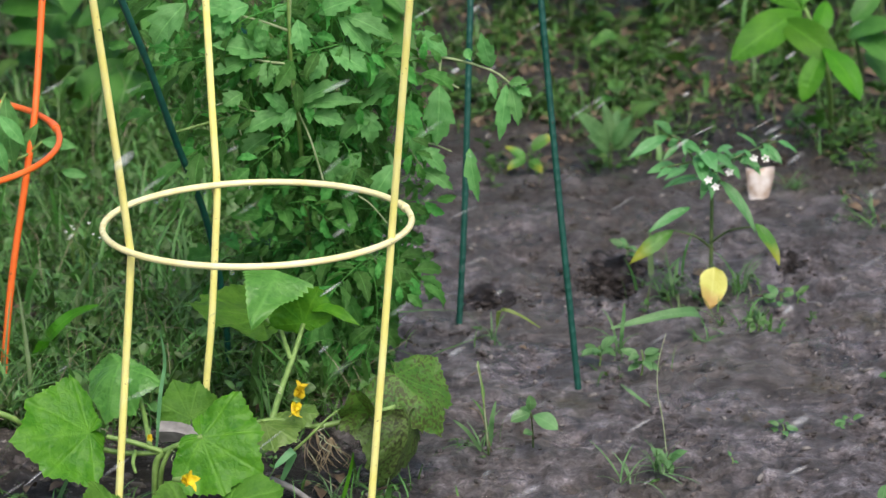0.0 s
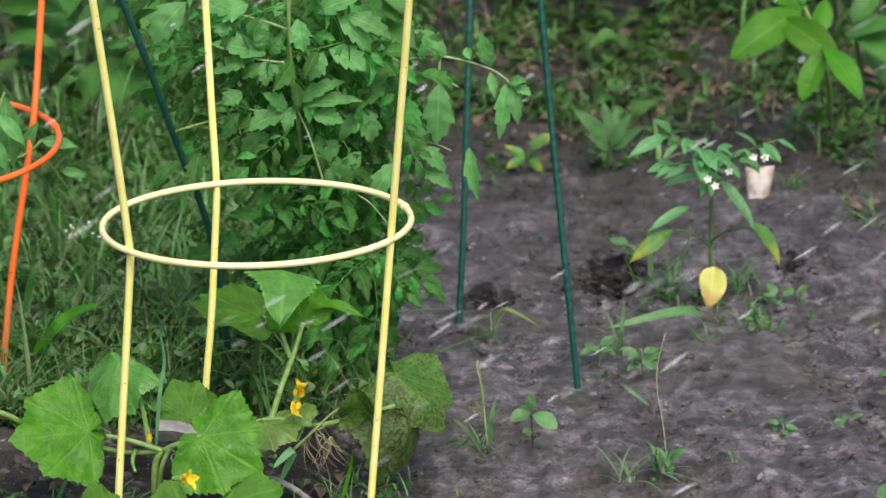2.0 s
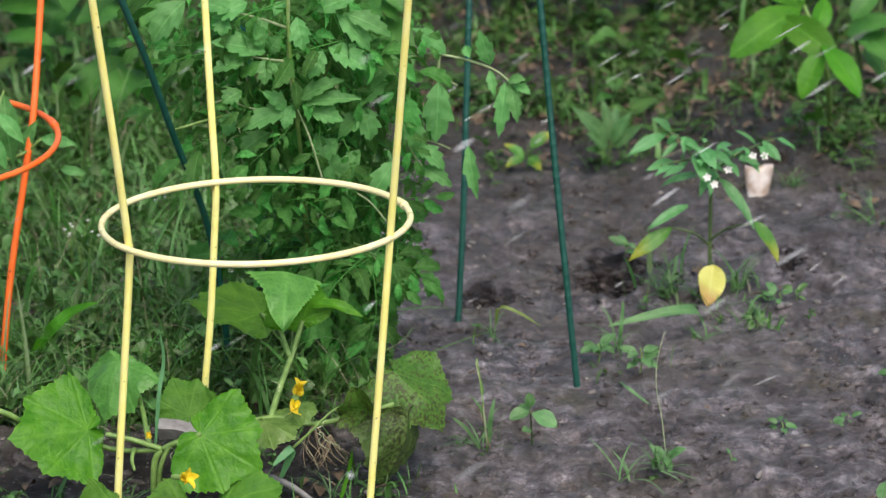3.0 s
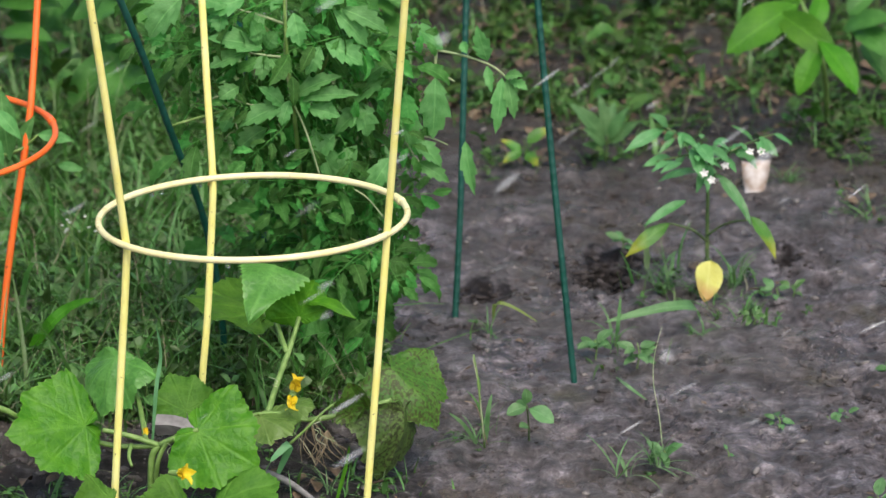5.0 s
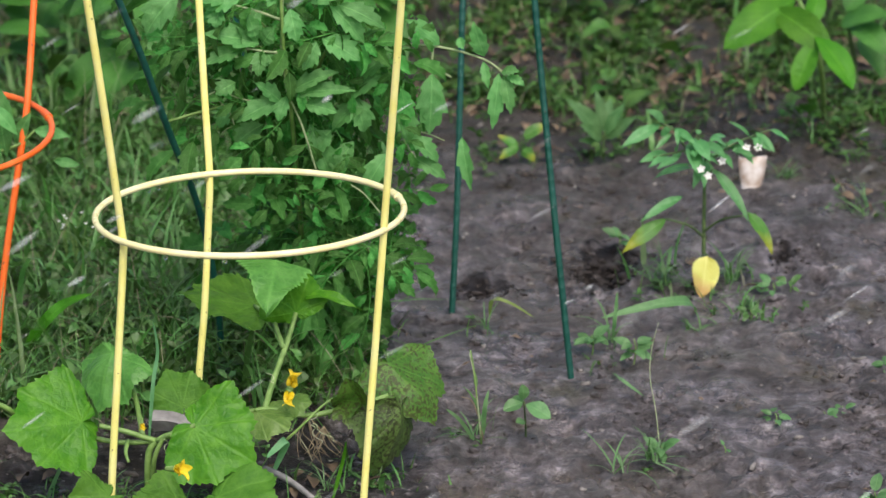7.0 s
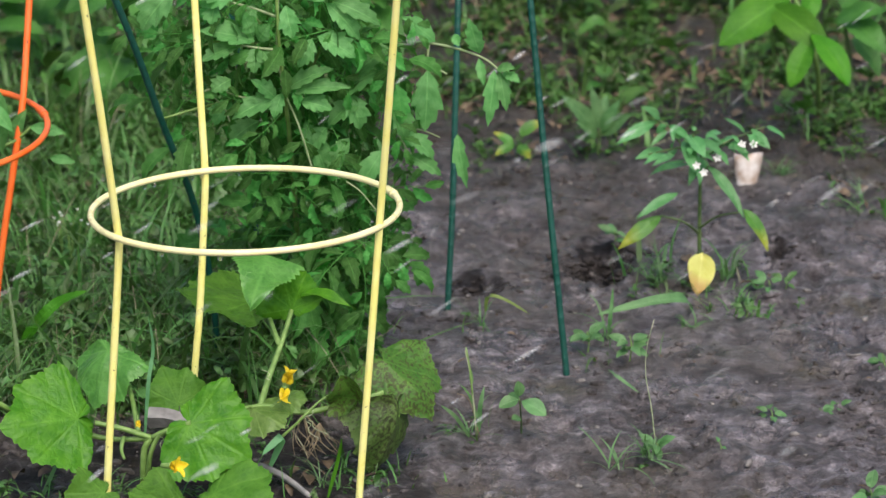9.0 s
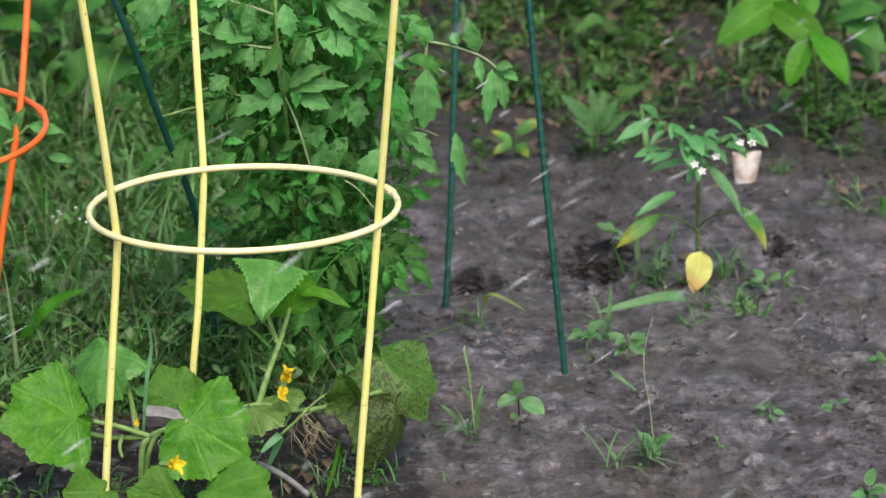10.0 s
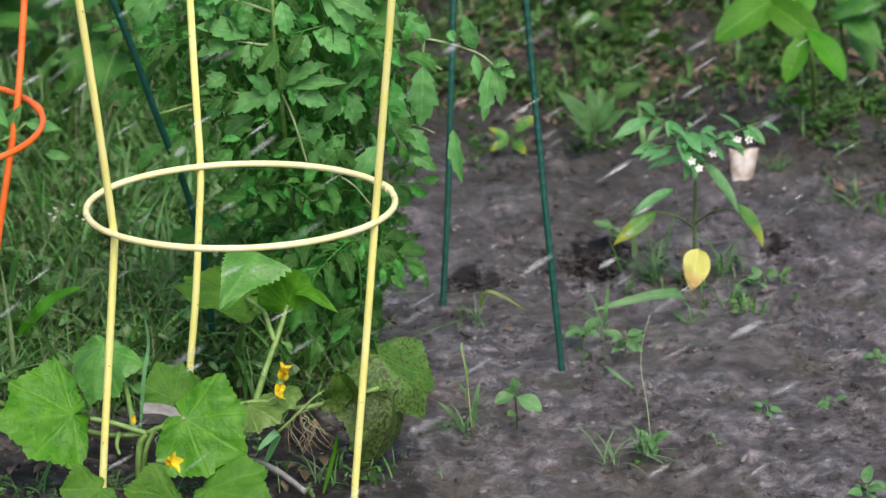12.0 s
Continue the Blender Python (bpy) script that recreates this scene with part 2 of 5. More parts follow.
DARK_STEM = stem_material("dark_stem", (0.05, 0.10, 0.03), (0.12, 0.18, 0.06))
PALE_STEM = stem_material("pale_stalk", (0.25, 0.34, 0.16), (0.55, 0.55, 0.42))
DRY = stem_material("dry_stalk", (0.20, 0.15, 0.09), (0.42, 0.34, 0.22), 0.7)
STRAW = stem_material("grey_straw", (0.15, 0.145, 0.09), (0.32, 0.31, 0.20), 0.6)
LITTER = stem_material("dead_leaves", (0.045, 0.028, 0.016), (0.20, 0.14, 0.085), 0.6, 40.0)
WOOD = stem_material("weathered_wood", (0.16, 0.15, 0.15), (0.38, 0.36, 0.36), 0.6, 60.0)
STONE = stem_material("stone", (0.10, 0.09, 0.085), (0.26, 0.24, 0.225), 0.55, 120.0)
PETAL = leaf_material("yellow_petal", (0.88, 0.58, 0.02), (0.95, 0.75, 0.06), 0.5, 0.4, 60.0, island=False)
WHITE_PETAL = stem_material("white_petal", (0.70, 0.70, 0.66), (0.85, 0.85, 0.82), 0.5)
TAG = stem_material("weathered_tag", (0.36, 0.27, 0.21), (0.84, 0.83, 0.84), 0.3, 45.0)


def water_material():
    """Drops drawn out by their speed: pale, see-through, thinning out towards both ends."""
    mat, nt, bsdf, out = material("water_drop")
    bsdf.inputs["Base Color"].default_value = (0.9, 0.93, 0.96, 1)
    bsdf.inputs["Roughness"].default_value = 0.2
    tr = nt.nodes.new("ShaderNodeBsdfTransparent")
    mix = nt.nodes.new("ShaderNodeMixShader")
    coord = nt.nodes.new("ShaderNodeTexCoord")
    uv = nt.nodes.new("ShaderNodeSeparateXYZ")
    nt.links.new(coord.outputs["UV"], uv.inputs[0])
    fade = maths(nt, "SINE", maths(nt, "MULTIPLY", uv.outputs["X"], 3.1416))
    nt.links.new(maths(nt, "MULTIPLY", fade, uv.outputs["Y"]), mix.inputs[0])
    nt.links.new(tr.outputs[0], mix.inputs[1])
    nt.links.new(bsdf.outputs[0], mix.inputs[2])
    nt.links.new(mix.outputs[0], out.inputs["Surface"])
    return mat


WATER = water_material()


# ---- mesh helpers ----
class Soup:
    """Gathers vertices and faces, then makes one mesh of them."""

    def __init__(self):
        self.v, self.f, self.uv, self.extra, self.n = [], [], [], [], 0

    def add(self, verts, faces, uv=None, extra=None):
        verts = np.asarray(verts, float)
        self.v.append(verts)
        self.f.extend([tuple(i + self.n for i in f) for f in faces])
        self.uv.append(np.zeros((len(verts), 2)) + 0.5 if uv is None else np.asarray(uv, float))
        self.extra.append(np.zeros(len(verts)) if extra is None else np.asarray(extra, float))
        self.n += len(verts)

    def arrays(self):
        sizes = np.array([len(f) for f in self.f], np.int32)
        loops = np.array([i for f in self.f for i in f], np.int32)
        return np.concatenate(self.v), loops, sizes, np.concatenate(self.uv), np.concatenate(self.extra)

    def mesh(self, name, mat, smooth=True):
        return fast_mesh(name, mat, *self.arrays(), smooth)


def fast_mesh(name, mat, verts, loops, sizes, uv, extra, smooth=True):
    me = bpy.data.meshes.new(name)
    me.vertices.add(len(verts))
    me.vertices.foreach_set("co", np.ascontiguousarray(verts, np.float32).ravel())
    me.loops.add(len(loops))
    me.loops.foreach_set("vertex_index", loops)
    me.polygons.add(len(sizes))
    me.polygons.foreach_set("loop_start", np.concatenate(([0], np.cumsum(sizes)[:-1])).astype(np.int32))
    me.update(calc_edges=True)
    layer = me.uv_layers.new(name="UVMap")
    layer.data.foreach_set("uv", np.ascontiguousarray(uv[loops], np.float32).ravel())
    at = me.attributes.new("vein", "FLOAT", "POINT")
    at.data.foreach_set("value", np.ascontiguousarray(extra, np.float32))
    me.materials.append(mat)
    me.polygons.foreach_set("use_smooth", np.full(len(sizes), smooth))
    me.update()
    return me


class Swarm:
    """Many transformed copies of a few small shapes, joined into one mesh."""

    def __init__(self):
        self.v, self.l, self.s, self.uv, self.e, self.n = [], [], [], [], [], 0

    def put(self, soup, mats):
        verts, loops, sizes, uv, extra = soup.arrays()
        n, k = len(mats), len(verts)
        if n == 0:
            return
        self.v.append((np.einsum("nij,kj->nki", mats[:, :3, :3], verts) + mats[:, None, :3, 3]).reshape(-1, 3))
        self.l.append((loops[None, :] + (self.n + k * np.arange(n))[:, None]).ravel())
        self.s.append(np.tile(sizes, n))
        self.uv.append(np.tile(uv, (n, 1)))
        self.e.append(np.tile(extra, n))
        self.n += n * k

    def mesh(self, name, mat, smooth=True):
        return fast_mesh(name, mat, np.concatenate(self.v), np.concatenate(self.l).astype(np.int32), np.concatenate(self.s).astype(np.int32), np.concatenate(self.uv), np.concatenate(self.e), smooth)


def unit(v):
    return v / np.maximum(np.linalg.norm(v, axis=1, keepdims=True), 1e-9)


def basis_many(origins, ways, normals, sx, sy, sz):
    """Poses whose x runs along ways and whose z leans towards normals, scaled along their axes."""
    x = unit(ways)
    z = unit(normals - x * np.sum(normals * x, axis=1, keepdims=True))
    y = np.cross(z, x)
    m = np.zeros((len(x), 4, 4))
    for k, (axis, scale) in enumerate(((x, sx), (y, sy), (z, sz))):
        m[:, :3, k] = axis * np.reshape(scale, (-1, 1))
    m[:, :3, 3], m[:, 3, 3] = origins, 1
    return m


def apply(m, verts):
    a = np.array(m)
    return np.asarray(verts) @ a[:3, :3].T + a[:3, 3]


def basis(origin, way, normal, scale=1.0):
    """Pose whose x runs along way and whose z leans towards normal."""
    x = Vector(way).normalized()
    z = Vector(normal)
    z = (z - x * z.dot(x)).normalized()
    y = z.cross(x)
    m = Matrix((x, y, z)).transposed().to_4x4()
    return Matrix.Translation(origin) @ m @ Matrix.Diagonal((scale, scale, scale, 1))


def tube(soup, points, r0, r1, sides=6, ridge=0.0):
    """A tapered stalk through points, rounded in by a smooth curve."""
    p = [Vector(q) for q in points]
    if len(p) > 2:
        fine = []
        for i in range(len(p) - 1):
            a, b, c, d = p[max(i - 1, 0)], p[i], p[i + 1], p[min(i + 2, len(p) - 1)]
            for k in range(4):
                t = k / 4
                fine.append(0.5 * ((2 * b) + (c - a) * t + (2 * a - 5 * b + 4 * c - d) * t * t + (3 * b - a - 3 * c + d) * t ** 3))
        p = fine + [p[-1]]
    proud = [1.0] * len(p)
    if ridge:
        fine, proud = [], []
        for a, b in zip(p, p[1:]):
            n = max(1, round((b - a).length / ridge))
            for k in range(n):
                for t, w in ((0.0, 1.0), (0.42, 1.0), (0.46, 1.04), (0.54, 1.04), (0.58, 1.0)):
                    fine.append(a.lerp(b, (k + t) / n))
                    proud.append(w)
        p, proud = fine + [p[-1]], proud + [1.0]
    verts, faces, side = [], [], Vector((0.31, 0.17, 0.93))
    for i, q in enumerate(p):
        way = (p[min(i + 1, len(p) - 1)] - p[max(i - 1, 0)]).normalized()
        if i == 0 and abs(way.dot(side)) > 0.9:
            side = Vector((0.93, 0.31, 0.1))
        a = (side - way * side.dot(way)).normalized()
        side = a
        b = way.cross(a)
        r = (r0 + (r1 - r0) * i / (len(p) - 1)) * proud[i]
        for k in range(sides):
            w = 2 * math.pi * k / sides
            verts.append(q + (a * math.cos(w) + b * math.sin(w)) * r)
    for i in range(len(p) - 1):
        for k in range(sides):
            k2 = (k + 1) % sides
            faces.append((i * sides + k, i * sides + k2, (i + 1) * sides + k2, (i + 1) * sides + k))
    faces.append(tuple(range(sides - 1, -1, -1)))
    faces.append(tuple((len(p) - 1) * sides + k for k in range(sides)))
    soup.add([tuple(v) for v in verts], faces)


def ovate(t):
    return math.sin(math.pi * t ** 0.72) ** 0.85 if 0 < t < 1 else 0.0


def lance(t):
    return math.sin(math.pi * t ** 0.85) ** 1.05 if 0 < t < 1 else 0.0


def rounded(t):
    return math.sin(math.pi * t ** 1.05) ** 0.75 if 0 < t < 1 else 0.0


def flap(t):
    return min(1.0, 0.5 + 3 * t) * (1 - t) ** 0.8 if t < 1 else 0.0


def wedge(t):
    return (1 - t) ** 0.9 if t < 1 else 0.0


def grassy(t):
    return min(1.0, 0.55 + 2 * t) * (1 - t) ** 0.55 if t < 1 else 0.0


def leaf(soup, m, length, width, profile=ovate, droop=0.5, fold=0.25, wave=0.0, lobes=0.0, nl=8, nw=2, curl=0.0, seed=0.0):
    """One leaf blade from its base along x: droops, folds along the midrib, ripples and is lobed at the edge."""
    verts, uv, faces, extra = [], [], [], []
    x = z = 0.0
    for i in range(nl + 1):
        t = i / nl
        w = width * 0.5 * profile(t)
        if lobes:
            w *= 1 + lobes * (1.6 * ((t * (12.0 if profile in (flap, wedge) else 4.3) + seed) % 1.0) - 0.9) * (1 - t)
        a = 0.35 * droop - droop * 1.5 * t
        for j in range(-nw, nw + 1):
            s = j / nw
            yy = s * w * math.cos(fold + curl * abs(s))
            zz = abs(s) * w * math.sin(fold + curl * abs(s)) + wave * width * math.sin(9 * t + 2.2 * s + seed) * abs(s)
            verts.append((x - zz * math.sin(a) * 0.6, yy, z + zz * math.cos(a)))
            uv.append((t, 0.5 + 0.5 * s))
            extra.append(1.5 * (abs(j) == nw) + 0.8 * (j == 0) if nw > 3 else 0.0)
        x += length / nl * math.cos(a)
        z += length / nl * math.sin(a)
    k = 2 * nw + 1
    for i in range(nl):
        for j in range(2 * nw):
            faces.append((i * k + j, (i + 1) * k + j, (i + 1) * k + j + 1, i * k + j + 1))
    soup.add(apply(m, verts), faces, uv, extra)


def lobed_leaf(soup, m, size, seed=0.0, cup=0.18, droop=0.35, ripple=0.03, fold=0.0):
    """A five-cornered, toothed cucumber leaf; its stalk meets it at the origin, its tip lies along x."""
    nr, na = 12, 240
    corners = (0.0, 0.66, -0.66, 1.5, -1.5, 2.3, -2.3)
    angles = np.radians((0, 11, 24, 37, 49, 65, 84, 100, 118, 138, 156, 168, 180))
    reach = np.array((1.0, 0.88, 0.80, 0.87, 0.78, 0.74, 0.80, 0.56, 0.34, 0.27, 0.22, 0.14, 0.05))
    verts, uv, extra, faces = [(0, 0, 0)], [(0.5, 0.5)], [1.0], []
    for i in range(1, nr + 1):
        q = 1.0 if i == nr else 0.98 if i == nr - 1 else i / (nr - 1)
        for k in range(na):
            w = -math.pi + 2 * math.pi * (k + 0.5) / na
            near = min(abs(w - c) for c in corners)
            r = float(np.interp(abs(w), angles, reach)) * (1 + 0.06 * math.sin(1.3 * w + seed * 2.1))
            notch = math.pi - abs(w)
            tooth = 0.055 * ((k / 5 + seed) % 1.0 - 0.5) * (0.7 + 0.5 * math.sin(k * 0.7)) * q ** 10
            rr = size * q * (r + tooth + 0.008 * math.sin(5 * w + seed))
            px, py = rr * math.cos(w), rr * math.sin(w)
            vein = max(0.0, 1 - abs(near) * q * 30) if notch > 0.4 else 0.0
            u = rr / size
            branch = max(0.0, 1 - abs(((u * 7 - near * 3.2) % 1.0) - 0.5) * 9) * 0.45 * (near < 0.5)
            zz = size * (cup * u * u * 0.6 - droop * max(px, 0) ** 2 / size ** 2 - fold * abs(py) / size)
            zz += size * ripple * math.sin(4 * w + seed * 1.7) * q ** 2 - size * 0.02 * vein * q + size * 0.007 * math.sin(u * 31 + 3 * near) * math.sin(w * 17 + seed) * (1 - vein) * q + size * 0.14 * noise.noise(Vector((px / size * 2.5, py / size * 2.5, seed))) * q + size * 0.028 * noise.noise(Vector((px / size * 9, py / size * 9, seed))) * q * (1 - vein)
            verts.append((px, py, zz))
            uv.append((0.5 + px / size * 0.5, 0.5 + py / size * 0.5))
            extra.append(max(vein, branch, 1.6 * (i == nr)))
    for k in range(na):
        k2 = (k + 1) % na
        faces.append((0, 1 + k, 1 + k2))
        for i in range(nr - 1):
            a = 1 + i * na
            faces.append((a + k, a + na + k, a + na + k2, a + k2))
    soup.add(apply(m, verts), faces, uv, extra)


def part(name, data, parent, label="", m=None):
    ob = new(name, data)
    ob.parent = parent
    if m is not None:
        ob.matrix_basis = m
    if label:
        ob["label"] = label
    return ob


def thing(name, origin, label, category, group="", kind=""):
    ob = new(name)
    ob.empty_display_size = 0.05
    ob.location = origin
    return tagged(ob, label, category, group, kind)


def rel(origin, *points):
    o = Vector(origin)
    return [Vector(p) - o for p in points]


# ---- ground ----
def lattice(x, y, seed=0):
    """Smooth gradient noise over the plan, about -1 to 1."""
    x, y = np.asarray(x, float) + 131.7 * seed, np.asarray(y, float) - 57.3 * seed
    xi, yi = np.floor(x).astype(np.int64), np.floor(y).astype(np.int64)
    fx, fy = x - xi, y - yi

    def corner(i, j):
        h = ((xi + i) * 374761393 + (yi + j) * 668265263 + 974634777) & 0xFFFFFFFF
        h = ((h ^ (h >> 13)) * 1274126177) & 0xFFFFFFFF
        a = ((h ^ (h >> 16)) & 0xFFFF) * (2 * math.pi / 65536)
        return np.cos(a) * (fx - i) + np.sin(a) * (fy - j)

    u, v = fx * fx * fx * (fx * (fx * 6 - 15) + 10), fy * fy * fy * (fy * (fy * 6 - 15) + 10)
    low = corner(0, 0) * (1 - u) + corner(1, 0) * u
    high = corner(0, 1) * (1 - u) + corner(1, 1) * u
    return 1.5 * (low * (1 - v) + high * v)


# hollows in the soil: centre, half widths, depth
HOLLOWS = ((0.402, 0.770, 0.030, 0.060, 0.028), (0.257, 0.690, 0.026, 0.040, 0.014), (0.612, 0.790, 0.010, 0.020, 0.012), (0.645, 0.700, 0.012, 0.02, 0.008), (0.585, 0.42, 0.014, 0.03, 0.006), (0.47, 0.40, 0.010, 0.02, 0.006))


def heights(x, y):
    x, y = np.asarray(x, float), np.asarray(y, float)
    h = 0.012 * lattice(x * 2.3, y * 2.3, 1) + 0.008 * lattice(x * 8, y * 7, 2)
    rough = 0.65 + 0.7 * np.clip(lattice(x * 5, y * 4, 3) + 0.3, 0, 1)
    ridge = 1 - 2 * np.abs(lattice(x * 24, y * 15, 4))
    h += rough * (0.0062 * lattice(x * 27, y * 16, 5) + 0.0030 * ridge + 0.0042 * lattice(x * 62, y * 40, 6) + 0.0022 * lattice(x * 125, y * 90, 7))
    h -= 0.006 * np.clip(lattice(x * 17, y * 11, 8), 0, 1)
    h -= 0.004 * np.clip((0.16 - y) / 0.12, 0, 1)
    for cx, cy, a, b, d in HOLLOWS:
        q = ((x - cx) / a) ** 2 + ((y - cy) / b) ** 2 + 0.5 * lattice(x * 45, y * 30, 9)
        h -= d * np.exp(-np.clip(q, 0, None)) - 0.35 * d * np.exp(-(q - 2.4) ** 2)
    return h * np.clip(1 - np.clip(np.hypot(x - 0.3, y - 0.8) - 2.5, 0, None) / 2, 0, 1)


def darkened(x, y):
    """Where shade is painted black into the soil: hollows and under the cucumber."""
    x, y = np.asarray(x, float), np.asarray(y, float)
    out = np.zeros(np.shape(x))
    for cx, cy, a, b, d in ((0.408, 0.815, 0.026, 0.070, 1.0), (0.388, 0.755, 0.028, 0.055, 0.9), (0.262, 0.710, 0.026, 0.045, 0.9), (0.235, 0.70, 0.02, 0.03, 0.6), (0.612, 0.785, 0.012, 0.035, 0.9), (0.645, 0.700, 0.008, 0.02, 0.6),
                            (0.47, 0.40, 0.008, 0.02, 0.6), (0.505, 0.395, 0.006, 0.02, 0.6), (0.585, 0.42, 0.012, 0.02, 0.5), (0.70, 0.62, 0.006, 0.03, 0.7), (0.33, 0.95, 0.03, 0.05, 0.4), (0.05, 0.06, 0.10, 0.15, 0.85), (-0.10, 0.03, 0.12, 0.16, 0.8), (-0.22, 0.02, 0.08, 0.16, 0.7), (0.14, 0.0, 0.05, 0.10, 0.6)):
        q = ((x - cx) / a) ** 2 + ((y - cy) / b) ** 2
        out = np.maximum(out, d * np.clip(1.5 - q + 1.1 * lattice(x * 70, y * 40, 12), 0, 1))
    return out


def ground():
    def axis(lo, hi, step, far):
        mid = list(np.arange(lo, hi + step / 2, step))
        out, d = [], step
        a = mid[-1]
        while a < far:
            d *= 1.45
            a += d
            out.append(a)
        down, d, a = [], step, mid[0]
        while a > -far:
            d *= 1.45
            a -= d
            down.append(a)
        return np.array(down[::-1] + mid + out)

    xs, ys = axis(-0.45, 0.95, 0.0031, 300), axis(-0.2, 2.2, 0.0052, 300)
    xx, yy = np.meshgrid(xs, ys)
    verts = np.stack((xx, yy, heights(xx, yy)), -1).reshape(-1, 3)
    n, m = len(xs), len(ys)
    first = (np.arange(m - 1)[:, None] * n + np.arange(n - 1)[None, :]).ravel()
    loops = np.stack((first, first + 1, first + n + 1, first + n), 1).ravel().astype(np.int32)
    ob = new("ground", fast_mesh("ground", SOIL, verts, loops, np.full(len(first), 4, np.int32), verts[:, :2] * 0 + 0.5, darkened(verts[:, 0], verts[:, 1])))
    tagged(ob, "wet dark grey-brown garden soil with clods, sheen and small hollows", "soil", kind="structure")


ground()


def lumps(rng, count, squash=0.6):
    """A few uneven little lumps to scatter."""
    ico = bmesh.new()
    bmesh.ops.create_icosphere(ico, subdivisions=1, radius=1)
    base = np.array([v.co[:] for v in ico.verts])
    tris = [tuple(v.index for v in f.verts) for f in ico.faces]
    ico.free()
    out = []
    for _ in range(count):
        s = Soup()
        s.add(base * (1 + 0.35 * rng.uniform(-1, 1, (len(base), 1))) * np.array([1.25, 1.0, squash]), tris)
        out.append(s)
    return out


def strew(name, mat, shapes, rng, x, y, r, sink, label, category, smooth=True):
    swarm = Swarm()
    pick = rng.integers(0, len(shapes), len(x))
    turn = rng.uniform(0, 2 * math.pi, len(x))
    at = np.stack((x, y, heights(x, y) + r * sink), 1)
    ways = np.stack((np.cos(turn), np.sin(turn), rng.uniform(-0.3, 0.3, len(x))), 1)
    m = basis_many(at, ways, np.tile((0.0, 0.0, 1.0), (len(x), 1)), r * rng.uniform(0.7, 1.5, len(x)), r, r)
    for k, shape in enumerate(shapes):
        swarm.put(shape, m[pick == k])
    tagged(new(name, swarm.mesh(name, mat, smooth)), label, category, kind="stuff")


def scatter_stones():
    rng = np.random.default_rng(5)
    n = 900
    strew("gravel", STONE, lumps(rng, 6), rng, rng.uniform(-0.35, 0.9, n), rng.uniform(-0.15, 1.5, n), 0.001 + 0.004 * rng.random(n) ** 4, 0.2, "small pale grey stones scattered on wet soil", "gravel")


def scatter_clods():
    """Clods of the same soil, thick in some places and thin in others."""
    rng = np.random.default_rng(6)
    n = 26000
    x, y = rng.uniform(-0.4, 0.92, n), rng.uniform(-0.18, 1.7, n)
    keep = rng.random(n) < 0.10 + 0.75 * np.clip(lattice(x * 9, y * 5, 14) + 0.12, 0, 1)
    x, y = x[keep], y[keep]
    strew("soil_clods", SOIL, lumps(rng, 10, 0.7), rng, x, y, 0.0012 + 0.0050 * rng.random(len(x)) ** 3.2, 0.05, "wet grey-brown clods lying on the garden soil", "soil clods")


scatter_stones()
scatter_clods()


CRUMBS = stem_material("dark_wet_crumbs", (0.012, 0.009, 0.008), (0.045, 0.036, 0.033), 0.85, 150.0)


def soil_crumbs():
    """Dark crumbs turned up round the hollows."""
    rng = np.random.default_rng(8)
    xs, ys, rs = [], [], []
    for cx, cy, sx, sy, count, big in ((0.400, 0.775, 0.024, 0.034, 160, 0.0075), (0.262, 0.690, 0.022, 0.022, 90, 0.006), (0.611, 0.784, 0.008, 0.015, 40, 0.004), (0.45, 0.5, 0.3, 0.4, 120, 0.0035)):
        xs.append(rng.normal(cx, sx, count)), ys.append(rng.normal(cy, sy, count)), rs.append(big * rng.uniform(0.3, 1.0, count) ** 1.5)
    strew("soil_crumbs", CRUMBS, lumps(rng, 8), rng, np.concatenate(xs), np.concatenate(ys), np.concatenate(rs), 0.0, "dark wet crumbs of turned soil round hollows", "soil crumbs")


soil_crumbs()


def puddle():
    mat, nt, bsdf, out = material("muddy_water")
    bsdf.inputs["Base Color"].default_value = (0.15, 0.125, 0.105, 1)
    bsdf.inputs["Roughness"].default_value = 0.06
    coord = nt.nodes.new("ShaderNodeTexCoord")
    n1 = node(nt, "TexNoise", Scale=60.0, Detail=5.0)
    stretch = node(nt, "Mapping", Scale=(0.6, 1.3, 1.0))
    nt.links.new(coord.outputs["Object"], stretch.inputs["Vector"])
    nt.links.new(stretch.outputs[0], n1.inputs["Vector"])
    bump = node(nt, "Bump", Strength=1.0, Distance=0.014)
    nt.links.new(n1.outputs["Fac"], bump.inputs["Height"])
    nt.links.new(bump.outputs["Normal"], bsdf.inputs["Normal"])
    tr = nt.nodes.new("ShaderNodeBsdfTransparent")
    mix = nt.nodes.new("ShaderNodeMixShader")
    mix.inputs[0].default_value = 0.5
    nt.links.new(tr.outputs[0], mix.inputs[1])
    nt.links.new(bsdf.outputs[0], mix.inputs[2])
    nt.links.new(mix.outputs[0], out.inputs["Surface"])
    s = Soup()
    xs, ys = np.linspace(-0.4, 0.9, 40), np.linspace(-0.24, 0.22, 14)
    verts = [(x, y, -0.0135) for y in ys for x in xs]
    s.add(verts, [(j * 40 + i, j * 40 + i + 1, j * 40 + i + 41, j * 40 + i + 40) for j in range(13) for i in range(39)])
    tagged(new("water", s.mesh("water", mat)), "shallow muddy rain water lying in hollows of the soil", "puddle", kind="structure")


puddle()


